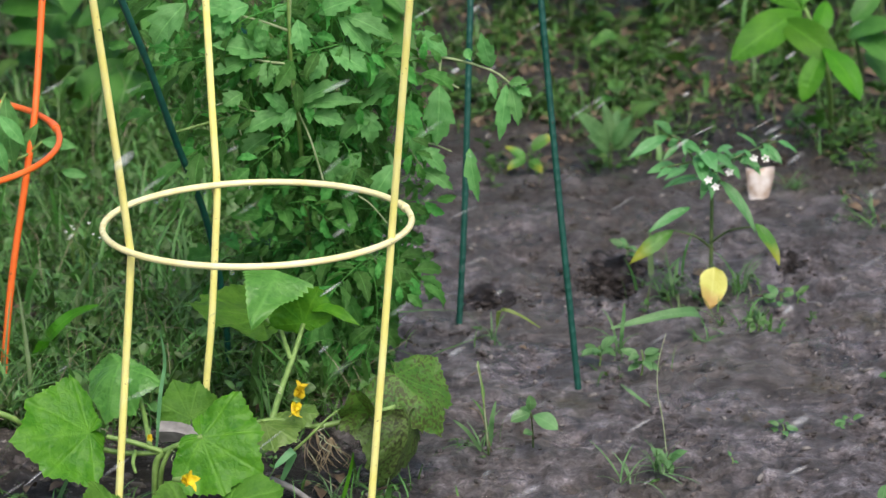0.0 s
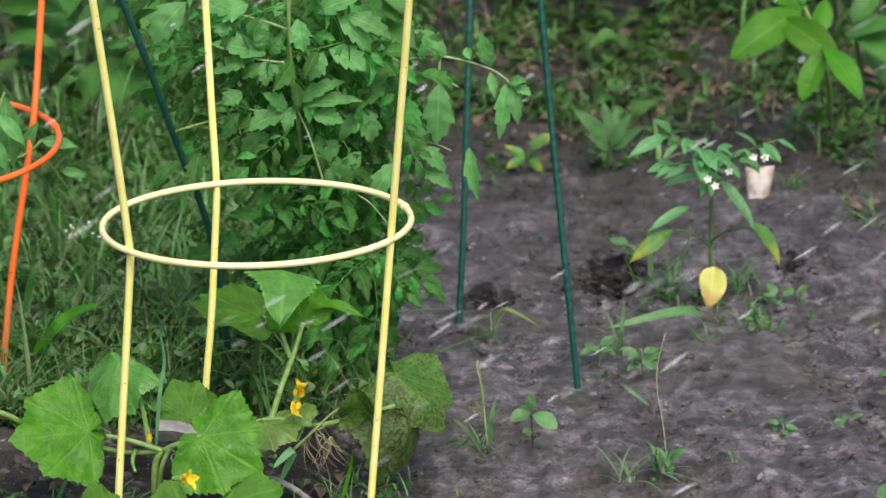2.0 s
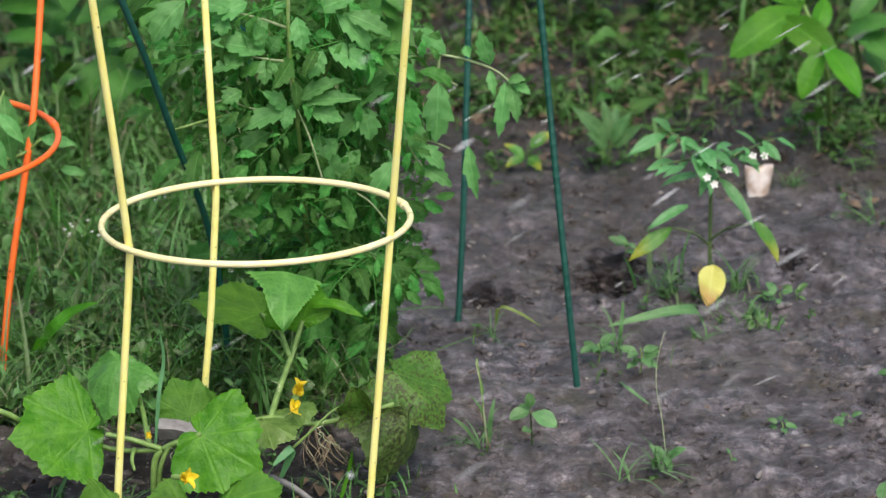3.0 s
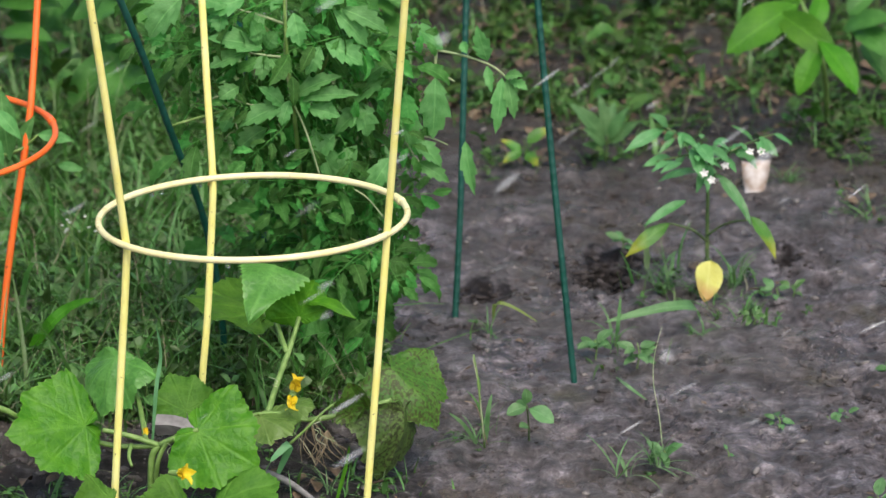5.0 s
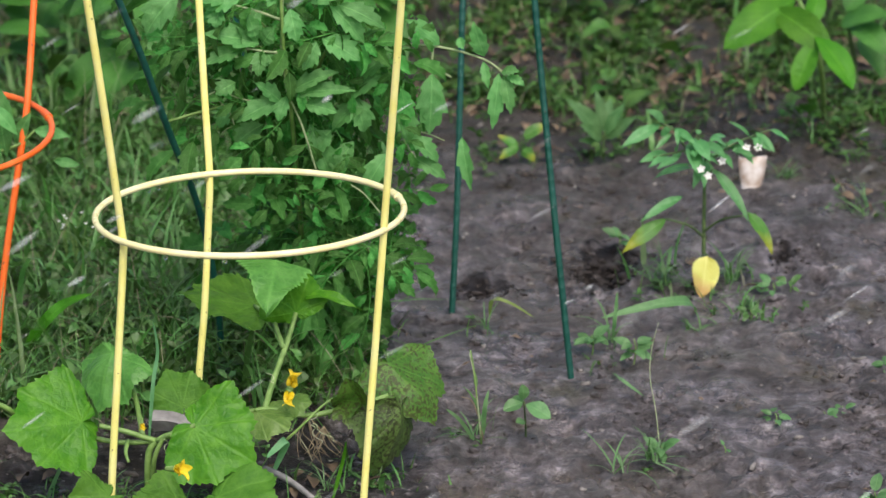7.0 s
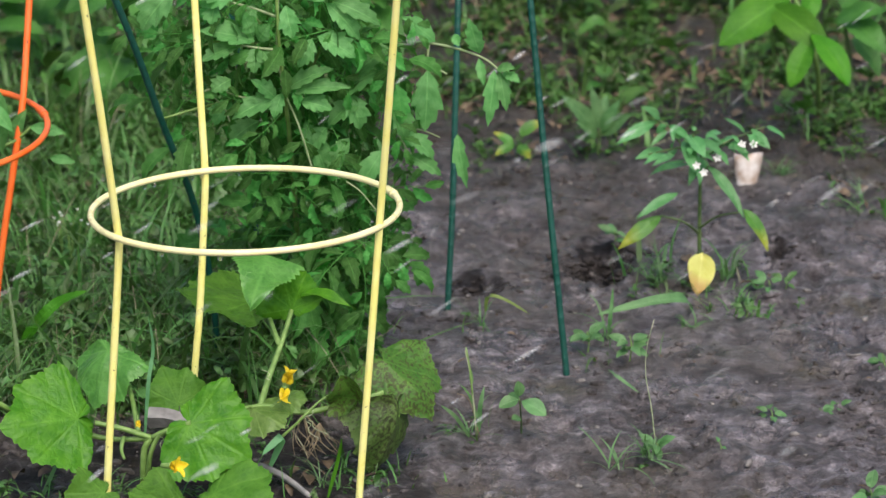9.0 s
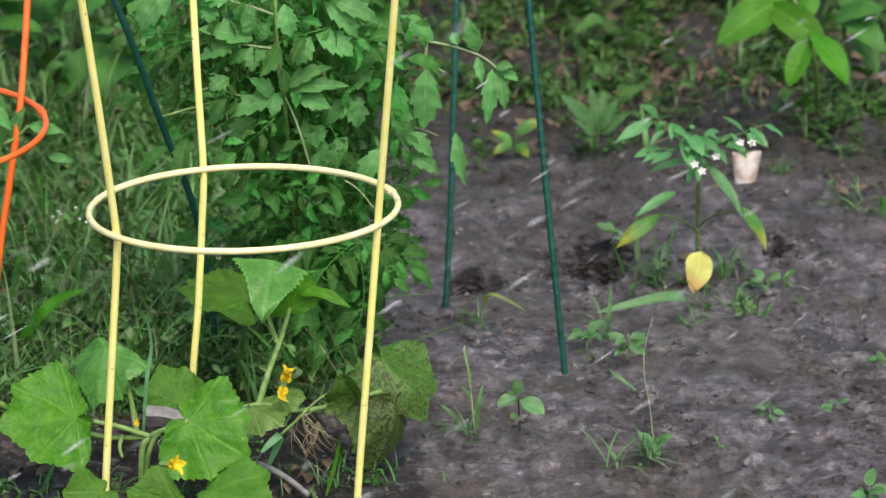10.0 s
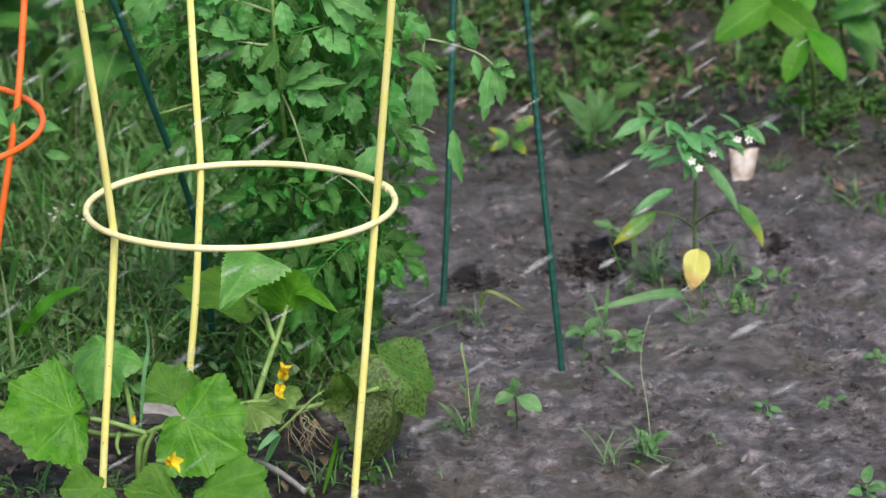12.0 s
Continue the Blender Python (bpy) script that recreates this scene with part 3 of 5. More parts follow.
# ---- cages and stakes ----
def ring_mesh(radius, r, mat, name, sides=10):
    s = Soup()
    n = 72
    verts, faces = [], []
    for i in range(n):
        a = 2 * math.pi * i / n
        for k in range(sides):
            b = 2 * math.pi * k / sides
            q = radius + r * math.cos(b)
            verts.append((q * math.cos(a), q * math.sin(a), r * math.sin(b)))
    for i in range(n):
        for k in range(sides):
            i2, k2 = (i + 1) % n, (k + 1) % sides
            faces.append((i * sides + k, i2 * sides + k, i2 * sides + k2, i * sides + k2))
    s.add(verts, faces)
    return s.mesh(name, mat)


def plant_cage(origin, ring_centre, radius, tilt, legs, mat, hoop_mat, label):
    """A wire cage: one hoop and three legs that splay above it. legs: top, points down to the soil."""
    cage = thing("plant_cage", origin, label, "plant cage", "wire plant cages")
    part("hoop", ring_mesh(radius, 0.0033, hoop_mat, "hoop"), cage, m=Matrix.Translation(rel(origin, ring_centre)[0]) @ pose(0, 0, 0, *tilt))
    s = Soup()
    tube(s, [(radius * math.cos(a), radius * math.sin(a), 0.0) for a in (0.24, 0.28, 0.33, 0.38)], 0.0046, 0.0040, 10)
    part("hoop_joint", s.mesh("hoop_joint", hoop_mat), cage, "overlapping ends of the hoop", Matrix.Translation(rel(origin, ring_centre)[0]) @ pose(0, 0, 0, *tilt))
    for pts in legs:
        s = Soup()
        tube(s, rel(origin, *pts), 0.0038, 0.0038, 10)
        part("leg", s.mesh("leg", mat), cage)


plant_cage((0, 0, 0), (0, 0, 0.2825), 0.151, (0, -1.3, 0),
           [((-0.157, -0.130, 0.582), (-0.152, -0.120, 0.536), (-0.136, -0.100, 0.405), (-0.123, -0.080, 0.287), (-0.122, -0.080, 0.264), (-0.129, -0.080, 0.156), (-0.137, -0.080, 0.035), (-0.139, -0.080, -0.017)),
            ((0.147, -0.120, 0.577), (0.146, -0.110, 0.531), (0.137, -0.090, 0.399), (0.130, -0.076, 0.300), (0.128, -0.076, 0.272), (0.119, -0.076, 0.152), (0.109, -0.076, 0.023), (0.107, -0.076, -0.022)),
            ((-0.051, 0.190, 0.508), (-0.049, 0.180, 0.464), (-0.044, 0.160, 0.359), (-0.040, 0.148, 0.280), (-0.042, 0.146, 0.227), (-0.047, 0.140, 0.140), (-0.054, 0.135, 0.063), (-0.059, 0.130, -0.026))],
           YELLOW, SKYLIT_YELLOW, "yellow plastic-coated wire plant cage standing in the soil")
OC = (-0.350, 0.330, 0.276)
plant_cage((OC[0], OC[1], 0), OC, 0.146, (5, -2, 0),
           [((-0.219, 0.440, 0.453), (-0.223, 0.430, 0.407), (-0.231, 0.390, 0.301), (-0.240, 0.370, 0.239), (-0.259, 0.360, 0.119), (-0.271, 0.350, 0.003), (-0.277, 0.350, -0.066)),
            ((-0.401, 0.200, 0.509), (-0.400, 0.220, 0.400), (-0.400, 0.240, 0.276), (-0.408, 0.250, -0.031)),
            ((-0.442, 0.420, 0.460), (-0.440, 0.420, 0.350), (-0.438, 0.430, 0.262), (-0.441, 0.430, -0.027))],
           ORANGE, ORANGE, "orange coated wire plant cage among the weeds")


def stake(points, label="dark green plastic-coated garden stake with ridges, stuck in soil", r=0.0036):
    o = Vector(points[-1])
    o.z = 0
    st = thing("garden_stake", o, label, "garden stake", "green garden stakes")
    s = Soup()
    tube(s, rel(o, *points), r, r, 10, ridge=0.014)
    part("shaft", s.mesh("shaft", GREEN), st)


stake([(-0.151, 0.141, 0.520), (-0.133, 0.161, 0.470), (-0.108, 0.191, 0.395), (-0.082, 0.241, 0.302), (-0.060, 0.281, 0.231), (-0.047, 0.311, 0.174), (-0.035, 0.341, 0.091), (-0.031, 0.371, 0.000), (-0.030, 0.371, -0.038)])
stake([(0.240, 0.674, 0.396), (0.237, 0.654, 0.350), (0.232, 0.624, 0.216), (0.228, 0.604, 0.106), (0.222, 0.584, 0.000), (0.221, 0.584, -0.031)])
stake([(0.295, 0.397, 0.458), (0.299, 0.387, 0.412), (0.312, 0.367, 0.265), (0.325, 0.347, 0.128), (0.338, 0.337, 0.000), (0.341, 0.337, -0.031)])
stake([(-0.021, 0.532, 0.431), (-0.014, 0.532, 0.356), (-0.004, 0.532, 0.287), (0.009, 0.532, 0.141), (0.015, 0.532, 0.000), (0.016, 0.532, -0.026)])


# ---- cover of grass and weeds ----
# clumps of weeds on the bare soil: centre, half widths, thickness
PATCHES = ((-0.224, 0.008, 0.07, 0.05, 0.6), (-0.122, 0.202, 0.08, 0.06, 0.5), (0.006, 0.087, 0.07, 0.04, 0.4), (0.498, 0.687, 0.07, 0.09, 0.45), (0.547, 0.597, 0.06, 0.07, 0.4), (0.402, 0.414, 0.045, 0.06, 0.3), (0.261, 0.523, 0.035, 0.05, 0.25), (0.226, 0.151, 0.03, 0.035, 0.3), (0.402, 0.072, 0.03, 0.03, 0.3), (0.583, 0.639, 0.05, 0.06, 0.3), (0.725, 0.982, 0.05, 0.09, 0.35), (0.345, 1.252, 0.06, 0.12, 0.4), (0.446, 1.302, 0.06, 0.12, 0.35), (0.056, 0.015, 0.1, 0.06, 0.7), (-0.16, -0.04, 0.1, 0.05, 0.5), (-0.023, 0.217, 0.12, 0.08, 0.55), (0.135, 0.445, 0.03, 0.15, 0.4))


def weedy(x, y):
    """How thick the weeds stand: a bed on one side and a thinner, clumpy strip behind the bare soil."""
    edge = 0.13 + 0.05 * lattice(y * 3, 1.7) + 0.06 * np.clip(y - 0.5, 0, None)
    side = np.clip((edge - x) / 0.08, 0, 1) * np.clip((y - 0.17) / 0.1, 0, 1)
    back_edge = 1.40 - 0.42 * np.clip(x - 0.2, 0, None) + 0.12 * lattice(x * 4, y * 0 + 5.2, 2)
    clump = np.clip(0.72 + 1.3 * lattice(x * 11, y * 6.5, 21) + 0.5 * lattice(x * 30, y * 20, 22), 0.03, 1)
    back = np.clip((y - back_edge) / 0.25, 0, 1) * clump * (0.85 + 0.3 * np.clip(y - 1.8, 0, 1))
    patch = np.max([d * np.exp(-((x - cx) / a) ** 2 - ((y - cy) / b) ** 2) for cx, cy, a, b, d in PATCHES], axis=0)
    return np.maximum(np.maximum(side, back), patch - 0.06)


def scatter(rng, count, x0, x1, y0, y1):
    x, y = rng.uniform(x0, x1, count * 9), rng.uniform(y0, y1, count * 9)
    keep = rng.random(len(x)) < weedy(x, y) * (0.15 + 1.4 * np.clip(lattice(x * 9, y * 6, 3) + 0.35, 0, None))
    return x[keep][:count], y[keep][:count]


def blade_shapes(count, profile=grassy, nl=5, fold=0.35, slim=0.05):
    """Blades of unit length that droop by different amounts; slim: their width."""
    out = []
    for k in range(count):
        s = Soup()
        leaf(s, Matrix.Identity(4), 1.0, slim, profile, 0.2 + 1.3 * k / max(count - 1, 1), fold, nl=nl, nw=1)
        out.append(s)
    return out


def grass_cover():
    rng = np.random.default_rng(11)
    x, y = scatter(rng, 21000, -0.5, 1.1, -0.1, 2.6)
    keep = (y < 1.2) | (x < 0.1) | (rng.random(len(x)) < 0.3)
    x, y = x[keep], y[keep]
    n = len(x)
    a, lean = rng.uniform(0, 2 * math.pi, n), rng.uniform(0.1, 1.3, n)
    ways = np.stack((np.cos(a) * np.sin(lean), np.sin(a) * np.sin(lean), np.cos(lean)), 1)
    normals = ways * np.array((-1, -1, 0)) + np.array((0, 0, 1.2))
    big = rng.random(n) < 0.10
    place = np.where((x < 0.15) & (y > 0.15) & (y < 1.5), 1.0, np.where(y > 1.2, 0.55, 0.42))
    length = np.where(big, rng.uniform(0.09, 0.18, n), rng.uniform(0.03, 0.12, n)) * place
    width = np.where(big, rng.uniform(0.005, 0.009, n), rng.uniform(0.0012, 0.0038, n))
    m = basis_many(np.stack((x, y, heights(x, y) - 0.004), 1), ways, normals, length, width * 20, length)
    swarm, shapes = Swarm(), blade_shapes(10)
    pick = rng.integers(0, 10, n)
    for k, shape in enumerate(shapes):
        swarm.put(shape, m[pick == k])
    tagged(new("grass", swarm.mesh("grass", GRASS)), "wet green grass blades growing thickly among weeds", "grass", kind="stuff")


def weed_shapes(rng, count):
    """Sprigs of a low weed about one unit high and wide: a thin stalk and a few leaves."""
    out = []
    for k in range(count):
        s = Soup()
        tall = rng.uniform(0.5, 1.0)
        top = Vector((rng.uniform(-0.4, 0.4), rng.uniform(-0.4, 0.4), tall))
        tube(s, [(0, 0, -0.1), tuple(top)], 0.03, 0.02, 3)
        for i in range(rng.randint(5, 8)):
            a = 2.4 * i + rng.uniform(-0.5, 0.5)
            way = (math.cos(a), math.sin(a), rng.uniform(-0.4, 0.8))
            size = rng.uniform(0.35, 0.75)
            leaf(s, basis(top * rng.uniform(0.15, 1.0), way, (rng.uniform(-0.5, 0.5), rng.uniform(-0.7, 0.3), 1)), size, size * rng.uniform(0.28, 0.72), rng.choice((ovate, lance, rounded)), rng.uniform(0.1, 1.1), 0.25, 0.04, nl=4, nw=1)
        out.append(s)
    return out


def weed_cover():
    rng = np.random.default_rng(12)
    x, y = scatter(rng, 9600, -0.5, 1.1, -0.1, 2.6)
    n = len(x)
    bed = (x < 0.15) & (y > 0.2) & (y < 1.4)
    size = rng.uniform(0.012, 0.032, n) * np.where(bed, 1.15, np.where(y > 1.2, 0.95, 0.6))
    size *= np.where((y > 1.25) & (rng.random(n) < 0.06), 2.2, 1.0)
    tall = size * np.where(bed, rng.uniform(0.8, 2.2, n), rng.uniform(0.5, 1.2, n))
    a = rng.uniform(0, 2 * math.pi, n)
    ways = np.stack((np.cos(a), np.sin(a), rng.uniform(-0.25, 0.25, n)), 1)
    m = basis_many(np.stack((x, y, heights(x, y)), 1), ways, np.tile((0.0, 0.0, 1.0), (n, 1)), size, size, tall)
    swarm, shapes = Swarm(), weed_shapes(random.Random(12), 16)
    pick = rng.integers(0, 16, n)
    # Same sprigs; the far ones take the green with shade in it.
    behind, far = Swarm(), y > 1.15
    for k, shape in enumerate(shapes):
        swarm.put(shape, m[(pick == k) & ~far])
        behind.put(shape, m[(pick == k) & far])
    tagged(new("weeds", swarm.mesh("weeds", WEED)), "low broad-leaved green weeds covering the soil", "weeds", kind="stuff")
    tagged(new("ground_ivy", behind.mesh("ground_ivy", SHADED_WEED)), "low weeds along the back of the bed, shade put into their green", "weeds", kind="stuff")


def leaf_litter():
    """Dead leaf bits lying flat, and grey straw leaning among the weeds."""
    rng = np.random.default_rng(13)
    n = 9000
    x, y = rng.uniform(-0.45, 1.05, n), rng.uniform(-0.1, 2.3, n)
    cover = weedy(x, y) + 0.35 * np.clip((y - 1.25) / 0.2, 0, 1)
    keep = rng.random(n) < 0.022 + 0.8 * cover
    x, y, cover = x[keep], y[keep], cover[keep]
    n = len(x)
    size = np.where(cover > 0.2, rng.uniform(0.008, 0.034, n), rng.uniform(0.004, 0.014, n))
    a = rng.uniform(0, 2 * math.pi, n)
    m = basis_many(np.stack((x, y, heights(x, y) + 0.003), 1), np.stack((np.cos(a), np.sin(a), rng.uniform(-0.1, 0.5, n)), 1), np.stack((rng.uniform(-0.4, 0.4, n), rng.uniform(-0.5, 0.2, n), np.ones(n)), 1), size, size * rng.uniform(0.12, 0.6, n) * 3, size)
    swarm, shapes = Swarm(), blade_shapes(6, lance, 4, 0.4, 0.33)
    pick = rng.integers(0, 6, n)
    for k, shape in enumerate(shapes):
        swarm.put(shape, m[pick == k])
    tagged(new("leaf_litter", swarm.mesh("leaf_litter", LITTER)), "brown and tan dead leaf bits on the ground", "leaf litter", kind="stuff")
    x, y = scatter(rng, 1500, -0.45, 1.0, 0.0, 2.3)
    n = len(x)
    a, lean = rng.uniform(0, 2 * math.pi, n), rng.uniform(0.4, 1.5, n)
    ways = np.stack((np.cos(a) * np.sin(lean), np.sin(a) * np.sin(lean), np.cos(lean)), 1)
    length = rng.uniform(0.04, 0.15, n) * np.where((x < 0.15) & (y > 0.2), 1.0, 0.5)
    m = basis_many(np.stack((x, y, heights(x, y)), 1), ways, np.tile((0.1, -0.6, 1.0), (n, 1)), length, rng.uniform(0.016, 0.044, n), length)
    swarm, shapes = Swarm(), blade_shapes(5, grassy, 4, 0.5)
    pick = rng.integers(0, 5, n)
    for k, shape in enumerate(shapes):
        swarm.put(shape, m[pick == k])
    tagged(new("straw", swarm.mesh("straw", STRAW)), "thin greyish dry straw tangled in the weeds", "straw", kind="stuff")


grass_cover()
weed_cover()
leaf_litter()


# ---- tomato plant ----
def tomato_leaflet(soup, m, length, width, rng, droop=0.6, lobes=0.36, nl=18):
    """A leaflet cut into a few forward-pointing lobes, puckered between its veins."""
    verts, uv, faces, nw = [], [], [], 2
    cut, shift = rng.uniform(3.2, 4.6), (rng.random(), rng.random())
    x = z = 0.0
    for i in range(nl + 1):
        t = i / nl
        base = 0.5 * width * (math.sin(math.pi * t ** 0.62) ** 1.05 if 0 < t < 1 else 0.0)
        a = 0.35 * droop - droop * 1.5 * t
        for j in range(-nw, nw + 1):
            s = j / nw
            saw = (t * cut + shift[j > 0]) % 1.0
            w = base * (1 + lobes * (1.25 * saw - 0.72) * min(1.0, 4 * (1 - t)))
            along = abs(s) * w * 0.62
            lift = abs(s) * w * 0.55 + 0.10 * w * math.sin(2 * math.pi * saw) * (abs(s) == 0.5) - 0.25 * w * s * s
            verts.append((x + along - lift * math.sin(a), s * w * 0.95, z + lift * math.cos(a)))
            uv.append((t, 0.5 + 0.5 * s))
        x += length / nl * math.cos(a)
        z += length / nl * math.sin(a)
    k = 2 * nw + 1
    for i in range(nl):
        for j in range(2 * nw):
            faces.append((i * k + j, (i + 1) * k + j, (i + 1) * k + j + 1, i * k + j + 1))
    soup.add(apply(m, verts), faces, uv)


def tomato_leaf_mesh(rng, name):
    s = Soup()
    length, sag = 0.14, rng.uniform(0.03, 0.08)

    def at(t):
        return Vector((length * t, 0.012 * math.sin(3 * t), 0.02 * math.sin(2.2 * t) - sag * t * t))

    tube(s, [at(i / 5) for i in range(6)], 0.0014, 0.0007, 5)
    for t, side in ((0.30, 1), (0.36, -1), (0.60, 1), (0.64, -1), (0.84, 1), (0.86, -1), (1.0, 0)):
        p = at(t)
        way = Vector((0.75 if side else 1, side * 0.9, rng.uniform(-0.9, -0.05)))
        size = rng.uniform(0.046, 0.074) if t > 0.4 else rng.uniform(0.030, 0.050)
        if not side:
            size *= 1.2
        stalk = p + way.normalized() * 0.009
        tube(s, [p, stalk], 0.0007, 0.0006, 4)
        tomato_leaflet(s, basis(stalk, way, (rng.uniform(-0.4, 0.4), rng.uniform(-0.4, 0.4), 1)), size, size * rng.uniform(0.34, 0.50), rng, rng.uniform(0.4, 1.3), nl=16)
    for k in range(4):
        leaf(s, basis(at(rng.uniform(0.2, 0.95)), (0.3, rng.choice((-1, 1)), -0.3), (0, 0, 1)), 0.014, 0.008, ovate, 0.5, 0.2, nl=4, nw=1)
    return s.mesh(name, TOMATO)


def tomato_plant():
    rng = random.Random(21)
    o = (0.062, 0.407, 0.000)
    plant = thing("tomato_plant", o, "bushy green tomato plant with lobed leaves, held between stakes", "tomato plant")
    meshes = [tomato_leaf_mesh(rng, "tomato_leaf") for _ in range(12)]
    stems = [
        ((0.062, 0.407, 0.000), (0.055, 0.380, 0.140), (0.046, 0.280, 0.285), (0.036, 0.235, 0.392), (0.033, 0.230, 0.487)),
        ((0.080, 0.397, 0.000), (0.093, 0.420, 0.109), (0.112, 0.440, 0.216), (0.112, 0.450, 0.313), (0.107, 0.450, 0.436)),
        ((0.112, 0.440, 0.216), (0.120, 0.400, 0.295), (0.130, 0.340, 0.350), (0.145, 0.300, 0.378)),
        ((0.055, 0.400, 0.134), (0.015, 0.400, 0.209), (-0.020, 0.400, 0.290), (-0.030, 0.400, 0.376), (-0.035, 0.400, 0.449)),
        ((0.093, 0.420, 0.109), (0.120, 0.440, 0.153), (0.128, 0.450, 0.190), (0.135, 0.450, 0.215)),
        ((0.055, 0.400, 0.134), (0.080, 0.350, 0.161), (0.109, 0.330, 0.160), (0.127, 0.330, 0.142)),
        ((0.045, 0.360, 0.263), (0.010, 0.300, 0.313), (-0.031, 0.270, 0.318), (-0.083, 0.250, 0.309)),
        ((0.035, 0.330, 0.368), (-0.012, 0.320, 0.419), (-0.064, 0.320, 0.437), (-0.105, 0.330, 0.441)),
        ((0.035, 0.330, 0.362), (0.016, 0.280, 0.378), (-0.018, 0.250, 0.391), (-0.041, 0.240, 0.388)),
        ((0.045, 0.350, 0.308), (0.068, 0.300, 0.345), (0.086, 0.270, 0.386), (0.114, 0.260, 0.403)),
    ]
    for k, pts in enumerate(stems):
        s = Soup()
        tube(s, rel(o, *pts), 0.0036 if k < 2 else 0.0020, 0.0013, 7)
        part("stem", s.mesh("stem", STEM), plant)
        q = rel(o, *pts)
        n = 26 if k < 2 else 6 if k in (2, 4) else 5 if k == 6 else 12
        for i in range(n):
            f = (i + rng.random()) / n * (len(q) - 1)
            if k < 2 and f < 0.35:
                continue
            j = min(int(f), len(q) - 2)
            p = q[j].lerp(q[j + 1], f - j)
            a = rng.uniform(0, 2 * math.pi)
            low = max(0.0, 1 - p.z / 0.2)
            way = [math.cos(a), math.sin(a) - 0.35, rng.uniform(-0.8, 0.4) - 0.3 * low]
            if o[0] + p.x > 0.105:
                way[0] = -abs(way[0])
            if o[1] + p.y + 0.11 * way[1] < 0.2:
                way[1] = abs(way[1]) * 0.5
            part("leaf", rng.choice(meshes), plant, m=basis(p, way, (rng.uniform(-0.3, 0.3), rng.uniform(-1.1, -0.1), 0.9), rng.uniform(0.42, 0.78) * (1 - 0.25 * low)))
    # leaves hanging out of the bush towards the bare soil
    for k in range(20):
        p = Vector((rng.uniform(0.10, 0.165), rng.uniform(0.30, 0.44), rng.uniform(0.13, 0.37))) - Vector(o)
        way = (rng.uniform(-0.3, 0.55), rng.uniform(-0.6, 0.3), rng.uniform(-1.0, -0.3))
        part("leaf", rng.choice(meshes), plant, m=basis(p, way, (rng.uniform(-0.3, 0.6), -0.8, 0.5), rng.uniform(0.38, 0.6)))

    # small leaves all over the side of the bush that faces the path
    for k in range(60):
        z = rng.uniform(0.14, 0.46)
        p = Vector((rng.uniform(-0.10 if z > 0.27 else 0.01, 0.15), rng.uniform(0.25, 0.34), z)) - Vector(o)
        way = (rng.uniform(-1, 1), rng.uniform(-0.5, 0.2), rng.uniform(-0.9, 0.3))
        part("leaf", rng.choice(meshes), plant, m=basis(p, way, (rng.uniform(-0.4, 0.4), -0.8, rng.uniform(0.2, 0.9)), rng.uniform(0.26, 0.44)))

    # leaflets held out in front of the bush
    def leaflets(rows, droop):
        for a, b, width in rows:
            p, q = rel(o, a, b)
            s = Soup()
            tomato_leaflet(s, Matrix.Identity(4), (q - p).length * 1.12, width * 1.1, rng, droop)
            hang = abs(q.z - p.z) > 1.6 * abs(q.x - p.x)
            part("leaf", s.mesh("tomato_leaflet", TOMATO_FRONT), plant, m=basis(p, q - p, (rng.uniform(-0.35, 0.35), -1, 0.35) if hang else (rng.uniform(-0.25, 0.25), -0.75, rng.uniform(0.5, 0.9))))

    leaflets((
        ((0.043, 0.240, 0.429), (0.049, 0.228, 0.400), 0.022),
        ((0.075, 0.240, 0.397), (0.111, 0.228, 0.381), 0.028),
        ((0.070, 0.240, 0.394), (0.057, 0.228, 0.370), 0.020),
    ), 0.40)
    leaflets((
        ((-0.004, 0.240, 0.388), (-0.041, 0.228, 0.378), 0.019),
        ((0.012, 0.240, 0.392), (-0.038, 0.228, 0.408), 0.023),
        ((0.013, 0.240, 0.387), (0.010, 0.228, 0.364), 0.017),
        ((0.015, 0.240, 0.392), (0.024, 0.228, 0.410), 0.018),
        ((0.009, 0.240, 0.395), (0.002, 0.228, 0.423), 0.017),
        ((0.019, 0.240, 0.382), (0.028, 0.228, 0.372), 0.013),
    ), 0.40)
    leaflets((
        ((0.042, 0.245, 0.339), (0.085, 0.233, 0.366), 0.019),
        ((0.046, 0.245, 0.337), (0.103, 0.233, 0.348), 0.017),
        ((0.033, 0.245, 0.330), (0.012, 0.233, 0.352), 0.017),
        ((0.035, 0.245, 0.332), (-0.010, 0.233, 0.317), 0.022),
        ((0.057, 0.245, 0.327), (0.087, 0.233, 0.324), 0.019),
        ((0.039, 0.245, 0.336), (0.030, 0.233, 0.315), 0.015),
    ), 0.50)
    leaflets((
        ((0.064, 0.245, 0.433), (0.100, 0.233, 0.453), 0.025),
        ((0.084, 0.245, 0.430), (0.118, 0.233, 0.399), 0.022),
        ((0.092, 0.245, 0.431), (0.138, 0.233, 0.414), 0.020),
        ((0.011, 0.245, 0.430), (0.006, 0.233, 0.417), 0.012),
        ((0.032, 0.245, 0.444), (0.021, 0.233, 0.435), 0.012),
        ((-0.006, 0.245, 0.443), (-0.040, 0.233, 0.434), 0.024),
        ((-0.028, 0.245, 0.429), (-0.033, 0.233, 0.414), 0.018),
        ((-0.013, 0.245, 0.351), (-0.031, 0.233, 0.344), 0.019),
        ((-0.018, 0.245, 0.437), (-0.052, 0.233, 0.446), 0.025),
        ((-0.069, 0.245, 0.446), (-0.104, 0.233, 0.411), 0.033),
    ), 0.60)
